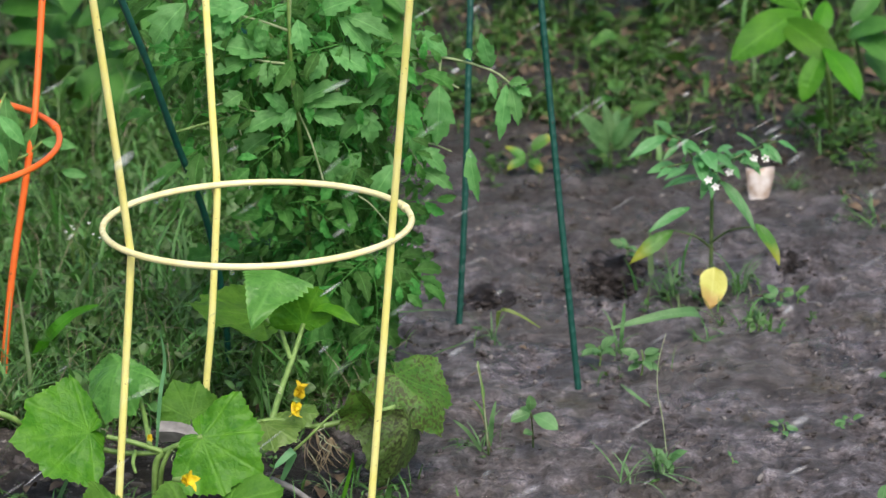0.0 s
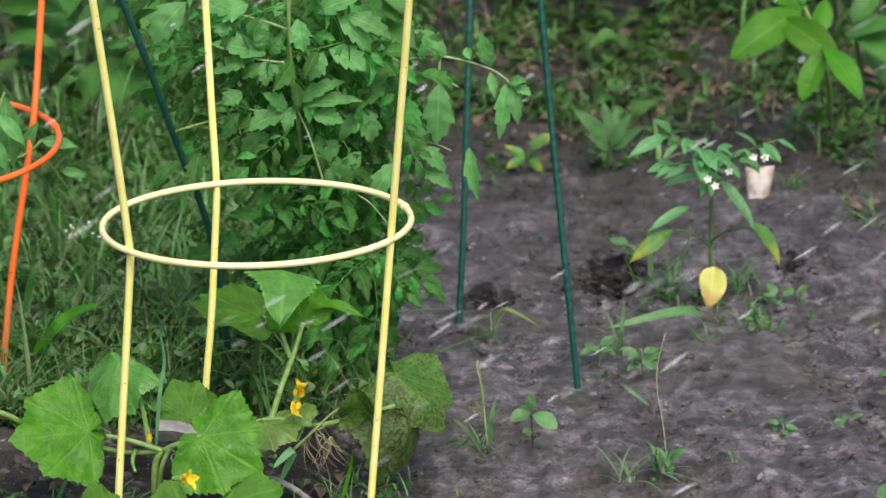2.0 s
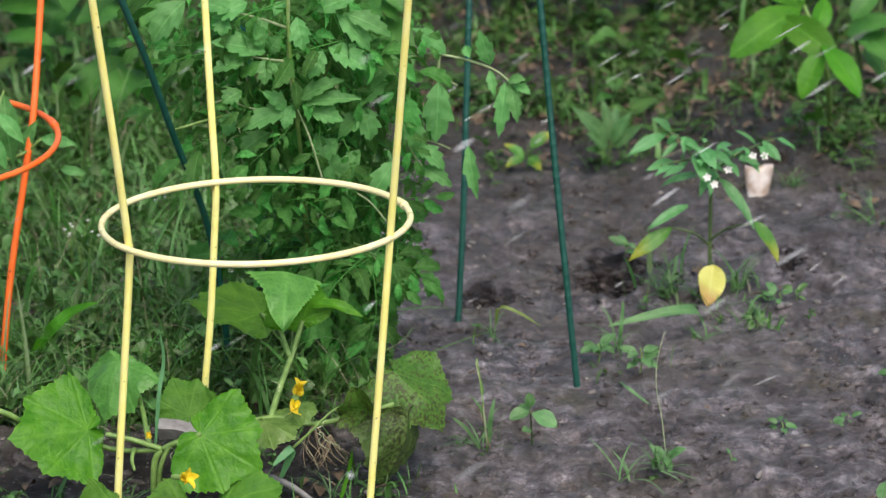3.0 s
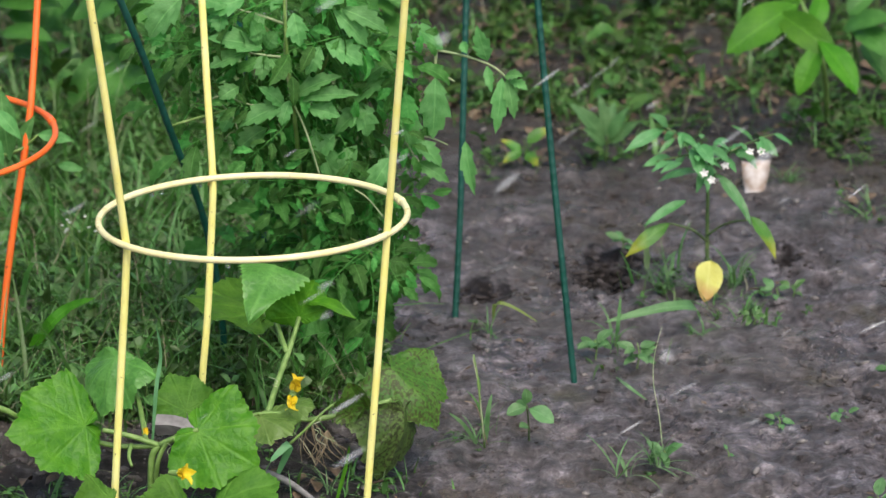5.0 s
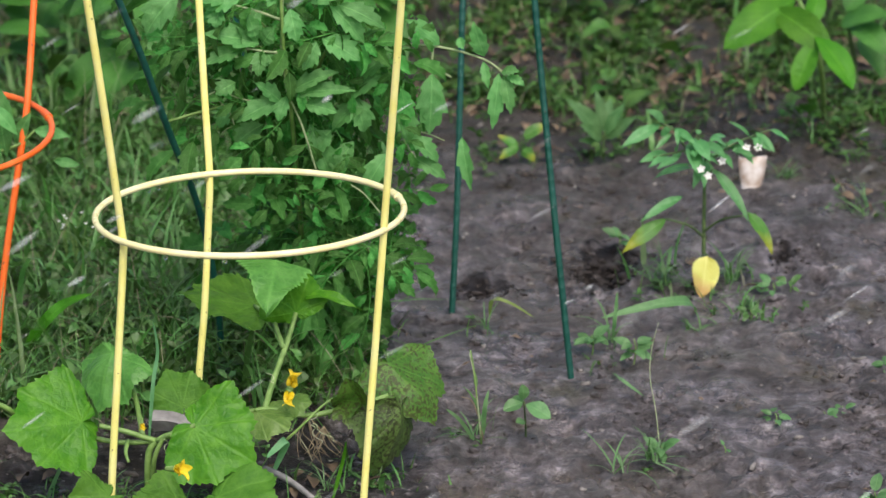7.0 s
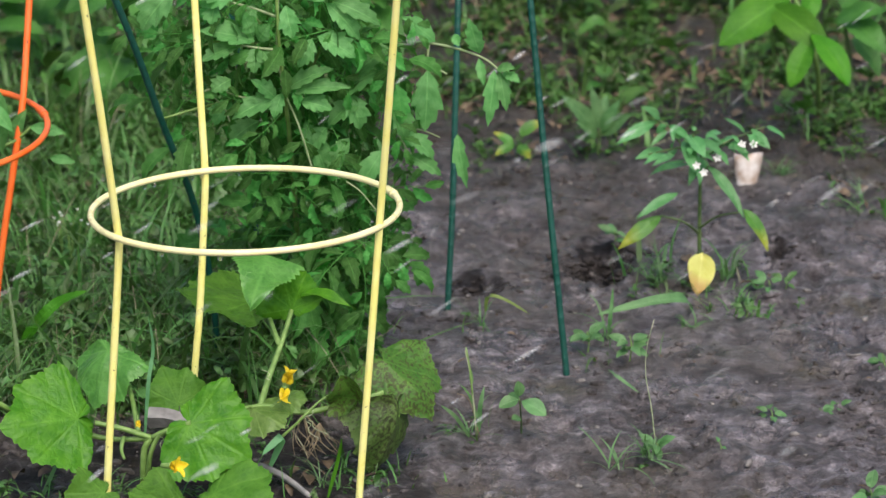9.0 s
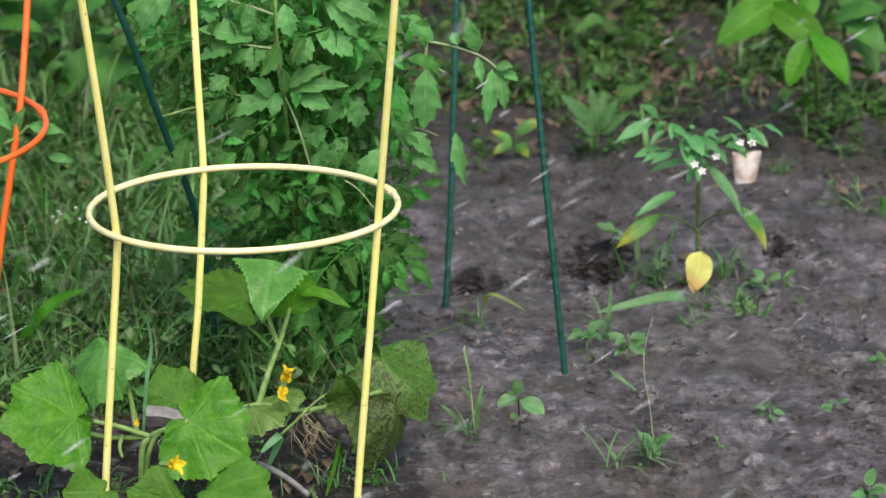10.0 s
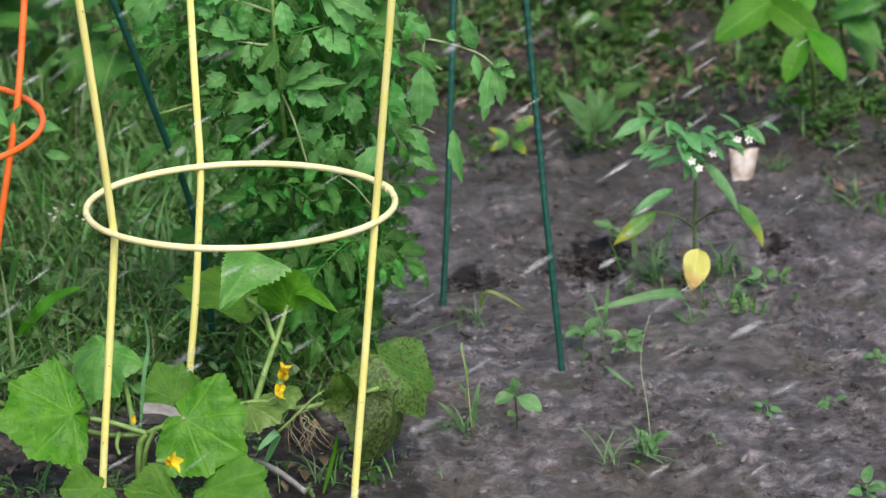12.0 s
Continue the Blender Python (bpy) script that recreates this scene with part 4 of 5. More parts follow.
    leaflets((
        ((0.243, 0.290, 0.364), (0.232, 0.278, 0.399), 0.018),
        ((0.242, 0.290, 0.359), (0.246, 0.278, 0.336), 0.010),
        ((0.258, 0.290, 0.346), (0.252, 0.278, 0.294), 0.017),
        ((0.263, 0.290, 0.345), (0.270, 0.278, 0.309), 0.015),
        ((0.260, 0.290, 0.347), (0.276, 0.278, 0.352), 0.012),
        ((0.266, 0.290, 0.343), (0.282, 0.278, 0.338), 0.012),
        ((0.197, 0.290, 0.377), (0.168, 0.278, 0.405), 0.021),
        ((0.189, 0.290, 0.347), (0.187, 0.278, 0.290), 0.029),
        ((0.217, 0.290, 0.385), (0.220, 0.278, 0.377), 0.010),
        ((0.220, 0.290, 0.279), (0.227, 0.278, 0.228), 0.015),
    ), 0.35)
    leaflets((
        ((0.143, 0.270, 0.370), (0.108, 0.258, 0.350), 0.022),
        ((0.138, 0.270, 0.352), (0.097, 0.258, 0.332), 0.022),
        ((0.120, 0.270, 0.322), (0.085, 0.258, 0.302), 0.022),
        ((0.108, 0.270, 0.329), (0.120, 0.258, 0.296), 0.024),
        ((0.155, 0.270, 0.322), (0.166, 0.258, 0.283), 0.022),
        ((0.164, 0.270, 0.286), (0.195, 0.258, 0.265), 0.019),
        ((0.169, 0.270, 0.262), (0.201, 0.258, 0.247), 0.017),
        ((0.085, 0.270, 0.293), (0.062, 0.258, 0.272), 0.022),
        ((0.015, 0.270, 0.300), (-0.014, 0.258, 0.285), 0.022),
        ((0.062, 0.270, 0.299), (0.085, 0.258, 0.248), 0.024),
        ((0.108, 0.270, 0.281), (0.085, 0.258, 0.248), 0.022),
        ((0.143, 0.270, 0.268), (0.119, 0.258, 0.235), 0.022),
        ((-0.013, 0.270, 0.324), (-0.031, 0.258, 0.303), 0.020),
    ), 0.70)
    for pts in (((0.036, 0.245, 0.466), (0.035, 0.245, 0.419), (0.034, 0.245, 0.380), (0.037, 0.245, 0.360), (0.040, 0.245, 0.339), (0.055, 0.245, 0.303), (0.070, 0.245, 0.252)), ((0.034, 0.240, 0.417), (0.011, 0.240, 0.426), (-0.013, 0.240, 0.433)), ((0.034, 0.238, 0.383), (0.016, 0.238, 0.385), (-0.007, 0.238, 0.389)), ((0.144, 0.290, 0.378), (0.196, 0.290, 0.375), (0.243, 0.290, 0.361), (0.264, 0.290, 0.345)), ((0.190, 0.288, 0.375), (0.190, 0.288, 0.353), (0.202, 0.288, 0.347), (0.209, 0.288, 0.343))):
        s = Soup()
        tube(s, rel(o, *pts), 0.0017, 0.0010, 6)
        part("stem", s.mesh("stem", FUZZY), plant)
    for pts in (((-0.043, 0.245, 0.337), (-0.029, 0.245, 0.341), (-0.002, 0.245, 0.332), (0.034, 0.245, 0.329)), ((-0.032, 0.245, 0.333), (-0.020, 0.245, 0.320), (-0.015, 0.245, 0.306)), ((0.161, 0.290, 0.282), (0.180, 0.290, 0.284), (0.202, 0.290, 0.275)), ((0.158, 0.290, 0.280), (0.166, 0.290, 0.266), (0.174, 0.290, 0.255)), ((0.102, 0.260, 0.238), (0.117, 0.260, 0.228), (0.135, 0.260, 0.206))):
        s = Soup()
        tube(s, rel(o, *pts), 0.0010, 0.0007, 5)
        part("stem", s.mesh("stem", FUZZY), plant)
    return plant


tomato_plant()


# ---- cucumber plant ----
def cucumber_plant():
    rng = random.Random(77)
    o = (-0.089, -0.020, 0.055)
    o = (o[0], o[1], 0.0)
    plant = thing("cucumber_plant", o, "trailing cucumber plant with big toothed leaves and yellow flowers", "cucumber plant")

    def blade(stalk, tip, normal, seed, mat=CUKE, scale=1.0, label="", **shape):
        a, b = rel(o, stalk, tip)
        s = Soup()
        lobed_leaf(s, Matrix.Identity(4), (b - a).length * scale, seed, **shape)
        return part("leaf", s.mesh("cucumber_leaf", mat), plant, label, basis(a, b - a, normal))

    def vine(r0, r1, *pts):
        s = Soup()
        tube(s, rel(o, *pts), r0, r1, 8)
        part("stem", s.mesh("cucumber_stem", STEM), plant)

    blade((-0.167, -0.030, 0.079), (-0.238, -0.062, 0.084), (-0.12, -0.82, 0.55), 1.0, scale=0.98, cup=0.02, droop=0.12, fold=0.06, ripple=0.045)
    blade((-0.056, -0.060, 0.083), (0.008, -0.090, 0.054), (0.1, -0.86, 0.45), 2.0, scale=0.98, cup=0.02, droop=0.10, fold=0.06, ripple=0.045)
    blade((-0.139, -0.130, 0.036), (-0.175, -0.160, 0.018), (0.1, -0.75, 0.6), 3.0, CUKE_DIM, 0.95, "dark green leaf under the vine", cup=0.3, ripple=0.06)
    blade((-0.034, -0.100, 0.024), (0.022, -0.140, 0.028), (0.1, -0.7, 0.7), 4.0, CUKE_DIM, 1.0, "dark green leaf under the vine", cup=0.2, ripple=0.06)
    blade((-0.066, -0.120, 0.018), (-0.120, -0.160, 0.022), (0, -0.6, 0.8), 5.0, CUKE_DIM, 0.9, "dark green leaf under the vine", cup=0.2, ripple=0.06)
    blade((-0.138, 0.050, 0.124), (-0.163, 0.010, 0.092), (-0.35, -0.50, 0.80), 6.0, SKYLIT_CUKE, 0.95, "drooping leaf with a torn edge, coloured pale for sky gloss", fold=0.25, droop=0.45, cup=-0.2, ripple=0.06)
    blade((-0.070, 0.100, 0.051), (-0.087, 0.120, 0.085), (0, -0.7, 0.3), 7.0, CUKE_DIM, 1.0, "dull ageing leaf")
    blade((0.004, 0.210, 0.124), (-0.081, 0.195, 0.142), (-0.15, -0.13, 1.0), 8.0, CUKE_DIM, 0.98, "broad leaf in the shade of the plant", droop=0.12, fold=0.05)
    swaying = blade((0.136, 0.055, 0.108), (0.187, 0.020, 0.074), (0.45, -0.70, 0.50), 9.0, CUKE_OLD, 1.0, "spotted ageing leaf", fold=0.35, droop=0.5, ripple=0.06)
    blade((0.148, 0.015, 0.074), (0.150, -0.010, 0.004), (0.80, -0.75, 0.10), 10.0, BLIGHTED, 0.85, "blotched blackening leaf hanging down", cup=-0.25, fold=0.45, ripple=0.05)
    blade((0.108, 0.000, 0.086), (0.090, -0.010, 0.116), (-0.5, -0.8, 0.2), 11.0, CUKE_OLD, 1.0, "small curled spotted leaf", cup=0.6, fold=-0.5, ripple=0.12)
    blade((0.006, -0.020, 0.083), (0.044, -0.050, 0.076), (0.1, -0.6, 0.8), 12.0, YELLOWING, 0.78, "small yellowing leaf", fold=0.4)
    blade((0.037, 0.000, 0.088), (0.073, -0.020, 0.097), (0.1, -0.6, 0.8), 14.0, YELLOWING, 0.58, "small dull leaf", fold=0.5)
    # the top leaf is crumpled: one half folded over to the front, the rest seen from below
    joint = Vector((0.045, 0.075, 0.157))
    s = Soup()

    def fold(a, b, width, normal, profile, **shape):
        p, q = Vector(a) - joint, Vector(b) - joint
        leaf(s, basis(p, q - p, normal), (q - p).length, width, profile, nl=48, nw=6, **shape)

    fold((0.056, 0.075, 0.173), (0.105, 0.040, 0.171), 0.022, (0.0, -0.5, 0.85), flap, droop=0.6, fold=0.25, wave=0.10, lobes=0.12, seed=1.0)
    lobed_leaf(s, basis((0, 0, 0), Vector((0.033, 0.080, 0.204)) - joint, (0.15, 0.85, 0.45)), 0.047, 13.0, cup=0.35, droop=0.2)
    top = part("leaf", s.mesh("crumpled_leaf", CUKE), plant, "crumpled leaf folded over itself", Matrix.Translation(rel(o, joint)[0]))
    s = Soup()
    fold((0.021, 0.060, 0.216), (-0.007, -0.005, 0.182), 0.078, (-0.05, -0.75, 0.65), wedge, droop=0.30, fold=-0.16, wave=0.05, lobes=0.14, seed=0.3)
    part("leaf_lobe", s.mesh("folded_lobe", SKYLIT_CUKE), top, "lobe folded over to the front")
    vine(0.0038, 0.0026, (-0.101, -0.020, -0.039), (-0.103, -0.030, 0.029), (-0.094, -0.030, 0.058), (-0.044, -0.030, 0.075), (0.012, -0.010, 0.083), (0.056, 0.000, 0.073), (0.107, 0.010, 0.081), (0.135, 0.020, 0.086))
    vine(0.0034, 0.0023, (0.012, -0.010, 0.081), (0.022, 0.020, 0.105), (0.035, 0.050, 0.131), (0.045, 0.075, 0.156))
    vine(0.0026, 0.002, (0.032, 0.045, 0.129), (0.026, 0.070, 0.140), (0.021, 0.100, 0.144), (0.004, 0.210, 0.123))
    vine(0.003, 0.0024, (-0.094, -0.030, 0.058), (-0.122, -0.030, 0.068), (-0.150, -0.030, 0.075))
    vine(0.003, 0.0024, (-0.094, -0.030, 0.058), (-0.074, -0.050, 0.073), (-0.056, -0.060, 0.084))
    vine(0.003, 0.0022, (-0.108, -0.020, 0.061), (-0.114, 0.030, 0.077), (-0.123, 0.060, 0.102))
    vine(0.003, 0.0026, (-0.271, -0.020, 0.104), (-0.243, -0.020, 0.092), (-0.222, -0.010, 0.077), (-0.144, -0.020, 0.056), (-0.094, -0.030, 0.058))
    vine(0.0016, 0.0010, (0.023, -0.020, 0.045), (0.048, -0.020, 0.068), (0.074, -0.010, 0.090), (0.093, 0.000, 0.093))
    vine(0.0028, 0.002, (-0.099, -0.030, 0.012), (-0.096, -0.040, 0.044), (-0.088, -0.040, 0.062), (-0.078, -0.050, 0.072))
    vine(0.0024, 0.0014, (-0.122, -0.030, 0.059), (-0.124, -0.050, 0.054), (-0.121, -0.060, 0.047))
    for k in range(5):
        a = rng.uniform(0, 6.3)
        turns = [Vector(rng.choice(((0.056, -0.020, 0.071), (-0.088, -0.040, 0.065), (0.023, 0.000, 0.106)))) + Vector((0.004 * math.cos(a + 0.9 * i) + 0.002 * i * math.cos(a), 0.004 * math.sin(a + 0.9 * i), -0.002 * i)) for i in range(1)]
        for i in range(1, 9):
            turns.append(turns[0] + Vector((0.003 * math.cos(a + 1.1 * i) + 0.0028 * i * math.cos(a), 0.003 * math.sin(a + 1.1 * i), (0.0015 if k % 2 else -0.0025) * i)))
        s = Soup()
        tube(s, rel(o, *turns), 0.0005, 0.0003, 5)
        part("tendril", s.mesh("tendril", PALE_STEM), plant, "thin curling tendril")
    for place, size, open_up, lean in (((0.038, -0.020, 0.108), 0.019, 0.10, (0.25, -0.2, 1)), ((0.037, -0.020, 0.107), 0.017, 0.12, (-0.1, -0.3, -1)), ((-0.076, -0.150, 0.070), 0.018, 0.45, (0.7, -0.5, 0.15)), ((-0.108, -0.030, 0.078), 0.009, 0.3, (0.1, -0.2, -1))):
        up = Vector(lean).normalized()
        a = up.orthogonal().normalized()
        b = up.cross(a)
        s = Soup()
        tube(s, [rel(o, place)[0] - up * size * 0.5, rel(o, place)[0] - up * size * 0.1, rel(o, place)[0] + up * size * 0.12], size * 0.12, size * 0.2, 8)
        flower = part("flower", s.mesh("flower_cup", STEM), plant, "yellow flower with a green cup")
        for k in range(5):
            w = 2 * math.pi * k / 5 + size * 300
            out = a * math.cos(w) + b * math.sin(w)
            s = Soup()
            leaf(s, basis(rel(o, place)[0], up + out * open_up, up - out * 0.6), size * (1.15 - 0.25 * (k % 2)), size * 0.62, ovate, 0.9, 0.4, 0.1, nl=8, nw=2, seed=k)
            part("petal", s.mesh("petal", PETAL), flower, "yellow petal")
    return plant, top, swaying


CUCUMBER, CUCUMBER_LEAF, SPOTTED_LEAF = cucumber_plant()


# ---- pepper plant with white flowers ----
def pepper_plant():
    rng = random.Random(31)
    base = (0.510, 0.675, 0.000)
    o = (base[0], base[1], 0.0)
    y0 = o[1]
    plant = thing("pepper_plant", o, "small green pepper plant with white flowers and drooping leaves", "pepper plant")

    def twig(r0, r1, *pts):
        s = Soup()
        tube(s, rel(o, *pts), r0, r1, 7)
        return part("stem", s.mesh("pepper_stem", DARK_STEM), plant)

    def blade(a, b, width, normal, mat=PEPPER, droop=0.4, name="leaf", label=""):
        p, q = rel(o, a, b)
        s = Soup()
        leaf(s, Matrix.Identity(4), (q - p).length * 1.05, width * (0.82 if mat is PEPPER else 1.0), lance if mat is not YELLOWED else ovate, droop, 0.25, 0.06, nl=12, nw=2, seed=width * 900)
        return part(name, s.mesh("pepper_leaf", mat), plant, label, basis(p, q - p, normal))

    twig(0.0026, 0.0018, (0.509, 0.668, 0.000), (0.508, 0.670, 0.058), (0.508, 0.670, 0.123), (0.509, 0.670, 0.149))
    twig(0.0015, 0.0009, (0.509, 0.670, 0.130), (0.487, 0.660, 0.162), (0.471, 0.650, 0.188), (0.455, 0.650, 0.196))
    twig(0.0015, 0.0009, (0.509, 0.670, 0.143), (0.533, 0.670, 0.162), (0.559, 0.680, 0.171), (0.582, 0.690, 0.176))
    twig(0.0015, 0.0009, (0.509, 0.670, 0.143), (0.504, 0.650, 0.168), (0.495, 0.640, 0.182))
    twig(0.0015, 0.0009, (0.487, 0.660, 0.162), (0.464, 0.640, 0.163), (0.447, 0.630, 0.162))
    twig(0.0015, 0.0009, (0.508, 0.670, 0.058), (0.488, 0.650, 0.078), (0.461, 0.630, 0.091))
    twig(0.0015, 0.0009, (0.507, 0.670, 0.064), (0.526, 0.650, 0.084), (0.549, 0.630, 0.094))
    twig(0.0015, 0.0009, (0.509, 0.670, 0.127), (0.514, 0.640, 0.145))
    twig(0.0015, 0.0009, (0.508, 0.670, 0.038), (0.508, 0.640, 0.041), (0.508, 0.635, 0.040))
    blade((0.456, 0.650, 0.194), (0.412, 0.620, 0.180), 0.0187, (0.1,-0.7,0.7), PEPPER)
    blade((0.461, 0.650, 0.196), (0.442, 0.640, 0.215), 0.0144, (0.3,-0.7,0.6), PEPPER)
    blade((0.471, 0.650, 0.189), (0.490, 0.620, 0.184), 0.0129, (-0.2,-0.7,0.7), PEPPER)
    blade((0.486, 0.650, 0.171), (0.497, 0.610, 0.150), 0.0216, (0.3,-0.9,0.3), PEPPER)
    blade((0.493, 0.650, 0.178), (0.507, 0.610, 0.167), 0.0216, (0.1,-0.8,0.5), PEPPER)
    blade((0.502, 0.650, 0.171), (0.524, 0.610, 0.172), 0.0187, (0.1,-0.7,0.7), PEPPER)
    blade((0.465, 0.650, 0.161), (0.434, 0.620, 0.163), 0.0158, (0.1,-0.7,0.7), PEPPER)
    blade((0.468, 0.650, 0.157), (0.443, 0.610, 0.161), 0.0129, (0,-0.7,0.7), PEPPER)
    blade((0.476, 0.640, 0.158), (0.451, 0.600, 0.161), 0.0115, (0,-0.7,0.7), PEPPER)
    blade((0.492, 0.670, 0.143), (0.449, 0.690, 0.124), 0.0115, (0,-0.6,0.9), PEPPER)
    blade((0.495, 0.670, 0.138), (0.460, 0.630, 0.147), 0.0101, (0,-0.6,0.9), PEPPER)
    blade((0.514, 0.640, 0.145), (0.552, 0.600, 0.103), 0.0187, (0.4,-0.7,0.3), PEPPER)
    blade((0.533, 0.670, 0.161), (0.515, 0.650, 0.180), 0.0115, (0,-0.6,0.9), PEPPER)
    blade((0.559, 0.680, 0.171), (0.537, 0.670, 0.193), 0.0086, (0.2,-0.6,0.8), PEPPER)
    blade((0.565, 0.680, 0.176), (0.585, 0.660, 0.161), 0.0129, (0.3,-0.7,0.5), PEPPER)
    blade((0.582, 0.690, 0.176), (0.605, 0.690, 0.165), 0.0115, (0.2,-0.4,0.9), PEPPER)
    blade((0.545, 0.670, 0.165), (0.558, 0.640, 0.154), 0.0129, (0,-0.8,0.5), PEPPER)
    blade((0.533, 0.670, 0.161), (0.549, 0.700, 0.166), 0.0101, (0,-0.6,0.8), PEPPER)
    blade((0.509, 0.670, 0.149), (0.492, 0.630, 0.131), 0.0158, (-0.2,-0.8,0.4), PEPPER)
    blade((0.506, 0.670, 0.150), (0.504, 0.620, 0.134), 0.0158, (0.1,-0.9,0.3), PEPPER)
    blade((0.523, 0.670, 0.156), (0.536, 0.640, 0.150), 0.0129, (0.2,-0.7,0.6), PEPPER)
    blade((0.485, 0.670, 0.171), (0.475, 0.700, 0.152), 0.0129, (0,-0.7,0.7), PEPPER)
    blade((0.514, 0.680, 0.166), (0.536, 0.710, 0.168), 0.0129, (0,-0.6,0.8), PEPPER)
    blade((0.481, 0.640, 0.114), (0.434, 0.610, 0.099), 0.0158, (0.1,-0.6,0.8), PEPPER)
    blade((0.462, 0.630, 0.091), (0.413, 0.600, 0.065), 0.0187, (0.1,-0.7,0.6), PEPPER_OLD)
    blade((0.552, 0.630, 0.098), (0.580, 0.600, 0.063), 0.0187, (0.4,-0.6,0.5), PEPPER_OLD)
    for k in range(26):
        a = Vector(rng.choice(((0.509, 0.670, 0.149), (0.490, 0.650, 0.165), (0.533, 0.670, 0.161), (0.471, 0.650, 0.185), (0.559, 0.680, 0.170), (0.504, 0.650, 0.171)))) + Vector((rng.uniform(-0.012, 0.012), rng.uniform(-0.02, 0.02), rng.uniform(-0.006, 0.012)))
        w = rng.uniform(0, 6.3)
        b = a + Vector((math.cos(w), math.sin(w) * 0.6 - 0.3, rng.uniform(-0.8, 0.4))) * rng.uniform(0.014, 0.026)
        blade(a, b, rng.uniform(0.007, 0.012), (rng.uniform(-0.3, 0.3), -0.6, 0.8))
    hanging = blade((0.508, 0.635, 0.046), (0.503, 0.612, 0.006), 0.0340, (0.15, -1, 0.15), YELLOWED, 0.15, 'leaf', 'withered bright yellow leaf')
    for place in ((0.552, 0.650, 0.167), (0.565, 0.650, 0.167), (0.498, 0.610, 0.154), (0.506, 0.610, 0.146), (0.522, 0.620, 0.160)):
        s = Soup()
        for k in range(5):
            w = 2 * math.pi * k / 5 + place[0]
            leaf(s, basis(rel(o, place)[0], (math.cos(w), -0.3, math.sin(w)), (0.1, -1, 0.3)), 0.0056, 0.0036, ovate, 0.3, 0.1, nl=5, nw=1)
        part('flower', s.mesh('flower', WHITE_PETAL), plant, 'small white flower')
    return plant, hanging



PEPPER_PLANT, HANGING_LEAF = pepper_plant()


def plant_tag():
    o = (0.604, 1.085, 0.000)
    tag = thing("plant_tag", (o[0], o[1], 0), "whitish weathered plastic plant tag with brown stains", "plant tag")
    s = Soup()
    verts, faces = [], []
    prof = ((-0.02, 0.0105), (0.002, 0.0128), (0.012, 0.0150), (0.023, 0.0164), (0.034, 0.0174))
    for d in (0, 0.0012):
        for z, w in prof:
            for k in range(7):
                u = k / 3 - 1
                verts.append((u * w + 0.06 * z, d + 0.006 * u * u + 0.25 * z, z + 0.0015 * math.sin(3 * u) * (z > 0.03)))
    n = 35
    for i in range(4):
        for k in range(6):
            a = i * 7 + k
            faces += [(a, a + 1, a + 8, a + 7), (n + a, n + a + 7, n + a + 8, n + a + 1)]
        for k in (0, 6):
            a = i * 7 + k
            faces.append((a, a + 7, n + a + 7, n + a) if k == 0 else (a, n + a, n + a + 7, a + 7))
    for k in range(6):
        a = 28 + k
        faces.append((a, a + 1, n + a + 1, n + a))
    s.add(verts, faces)
    part("blade", s.mesh("tag", TAG), tag)


plant_tag()


# ---- broad-leaved plants behind ----
def leafy_plant(o, label, leaves, mat, stem_mat=STEM, profile=ovate, ratio=0.45, stems=(), category="plant", droop=0.5, group="", girth=0.004):
    """A plant of single leaves: each leaf from its base to its tip."""
    o = (o[0], o[1], 0.0)
    plant = thing("leafy_plant", o, label, category, group)
    for pts in stems:
        s = Soup()
        tube(s, rel(o, *pts), girth, girth * 0.6, 7)
        part("stem", s.mesh("stem", stem_mat), plant)
    for k, (a, b, nrm) in enumerate(leaves):
        p, q = rel(o, a, b)
        s = Soup()
        ln = (q - p).length
        leaf(s, Matrix.Identity(4), ln * 1.06, ln * ratio, profile, droop, 0.22, 0.03, nl=12, nw=3, seed=k)
        part("leaf", s.mesh("broad_leaf", mat), plant, m=basis(p, q - p, nrm))
    return plant


leafy_plant((0.724, 1.388, 0.000), "bright green broad-leaved young plant behind the bare soil",
            [((0.675, 1.300, 0.179), (0.588, 1.240, 0.143), (0.2, -0.7, 0.7)), ((0.646, 1.290, 0.171), (0.708, 1.220, 0.142), (-0.2, -0.75, 0.6)),
             ((0.694, 1.240, 0.147), (0.737, 1.180, 0.106), (0.4, -0.75, 0.45)), ((0.696, 1.240, 0.142), (0.666, 1.200, 0.095), (-0.3, -0.85, 0.35)),
             ((0.690, 1.300, 0.139), (0.712, 1.330, 0.186), (0.2, -0.8, 0.4)), ((0.684, 1.320, 0.174), (0.625, 1.360, 0.204), (0, -0.7, 0.6)),
             ((0.677, 1.320, 0.181), (0.695, 1.360, 0.222), (0, -0.8, 0.5))],
            LIME, profile=rounded, stems=[((0.724, 1.388, 0.000), (0.708, 1.280, 0.090), (0.694, 1.270, 0.143), (0.679, 1.300, 0.182))], ratio=0.44)
leafy_plant((0.780, 1.500, 0.003), "green broad-leaved plant in the weeds behind the bare soil",
            [((0.754, 1.480, 0.102), (0.806, 1.440, 0.133), (0, -0.6, 0.8)), ((0.768, 1.480, 0.105), (0.812, 1.420, 0.083), (0, -0.6, 0.8)), ((0.760, 1.480, 0.120), (0.798, 1.500, 0.159), (0, -0.6, 0.8)), ((0.782, 1.500, 0.078), (0.809, 1.450, 0.046), (0.2, -0.6, 0.8))],
            BROAD, DARK_STEM, stems=[((0.776, 1.470, 0.000), (0.774, 1.490, 0.051), (0.762, 1.480, 0.113))], ratio=0.5)


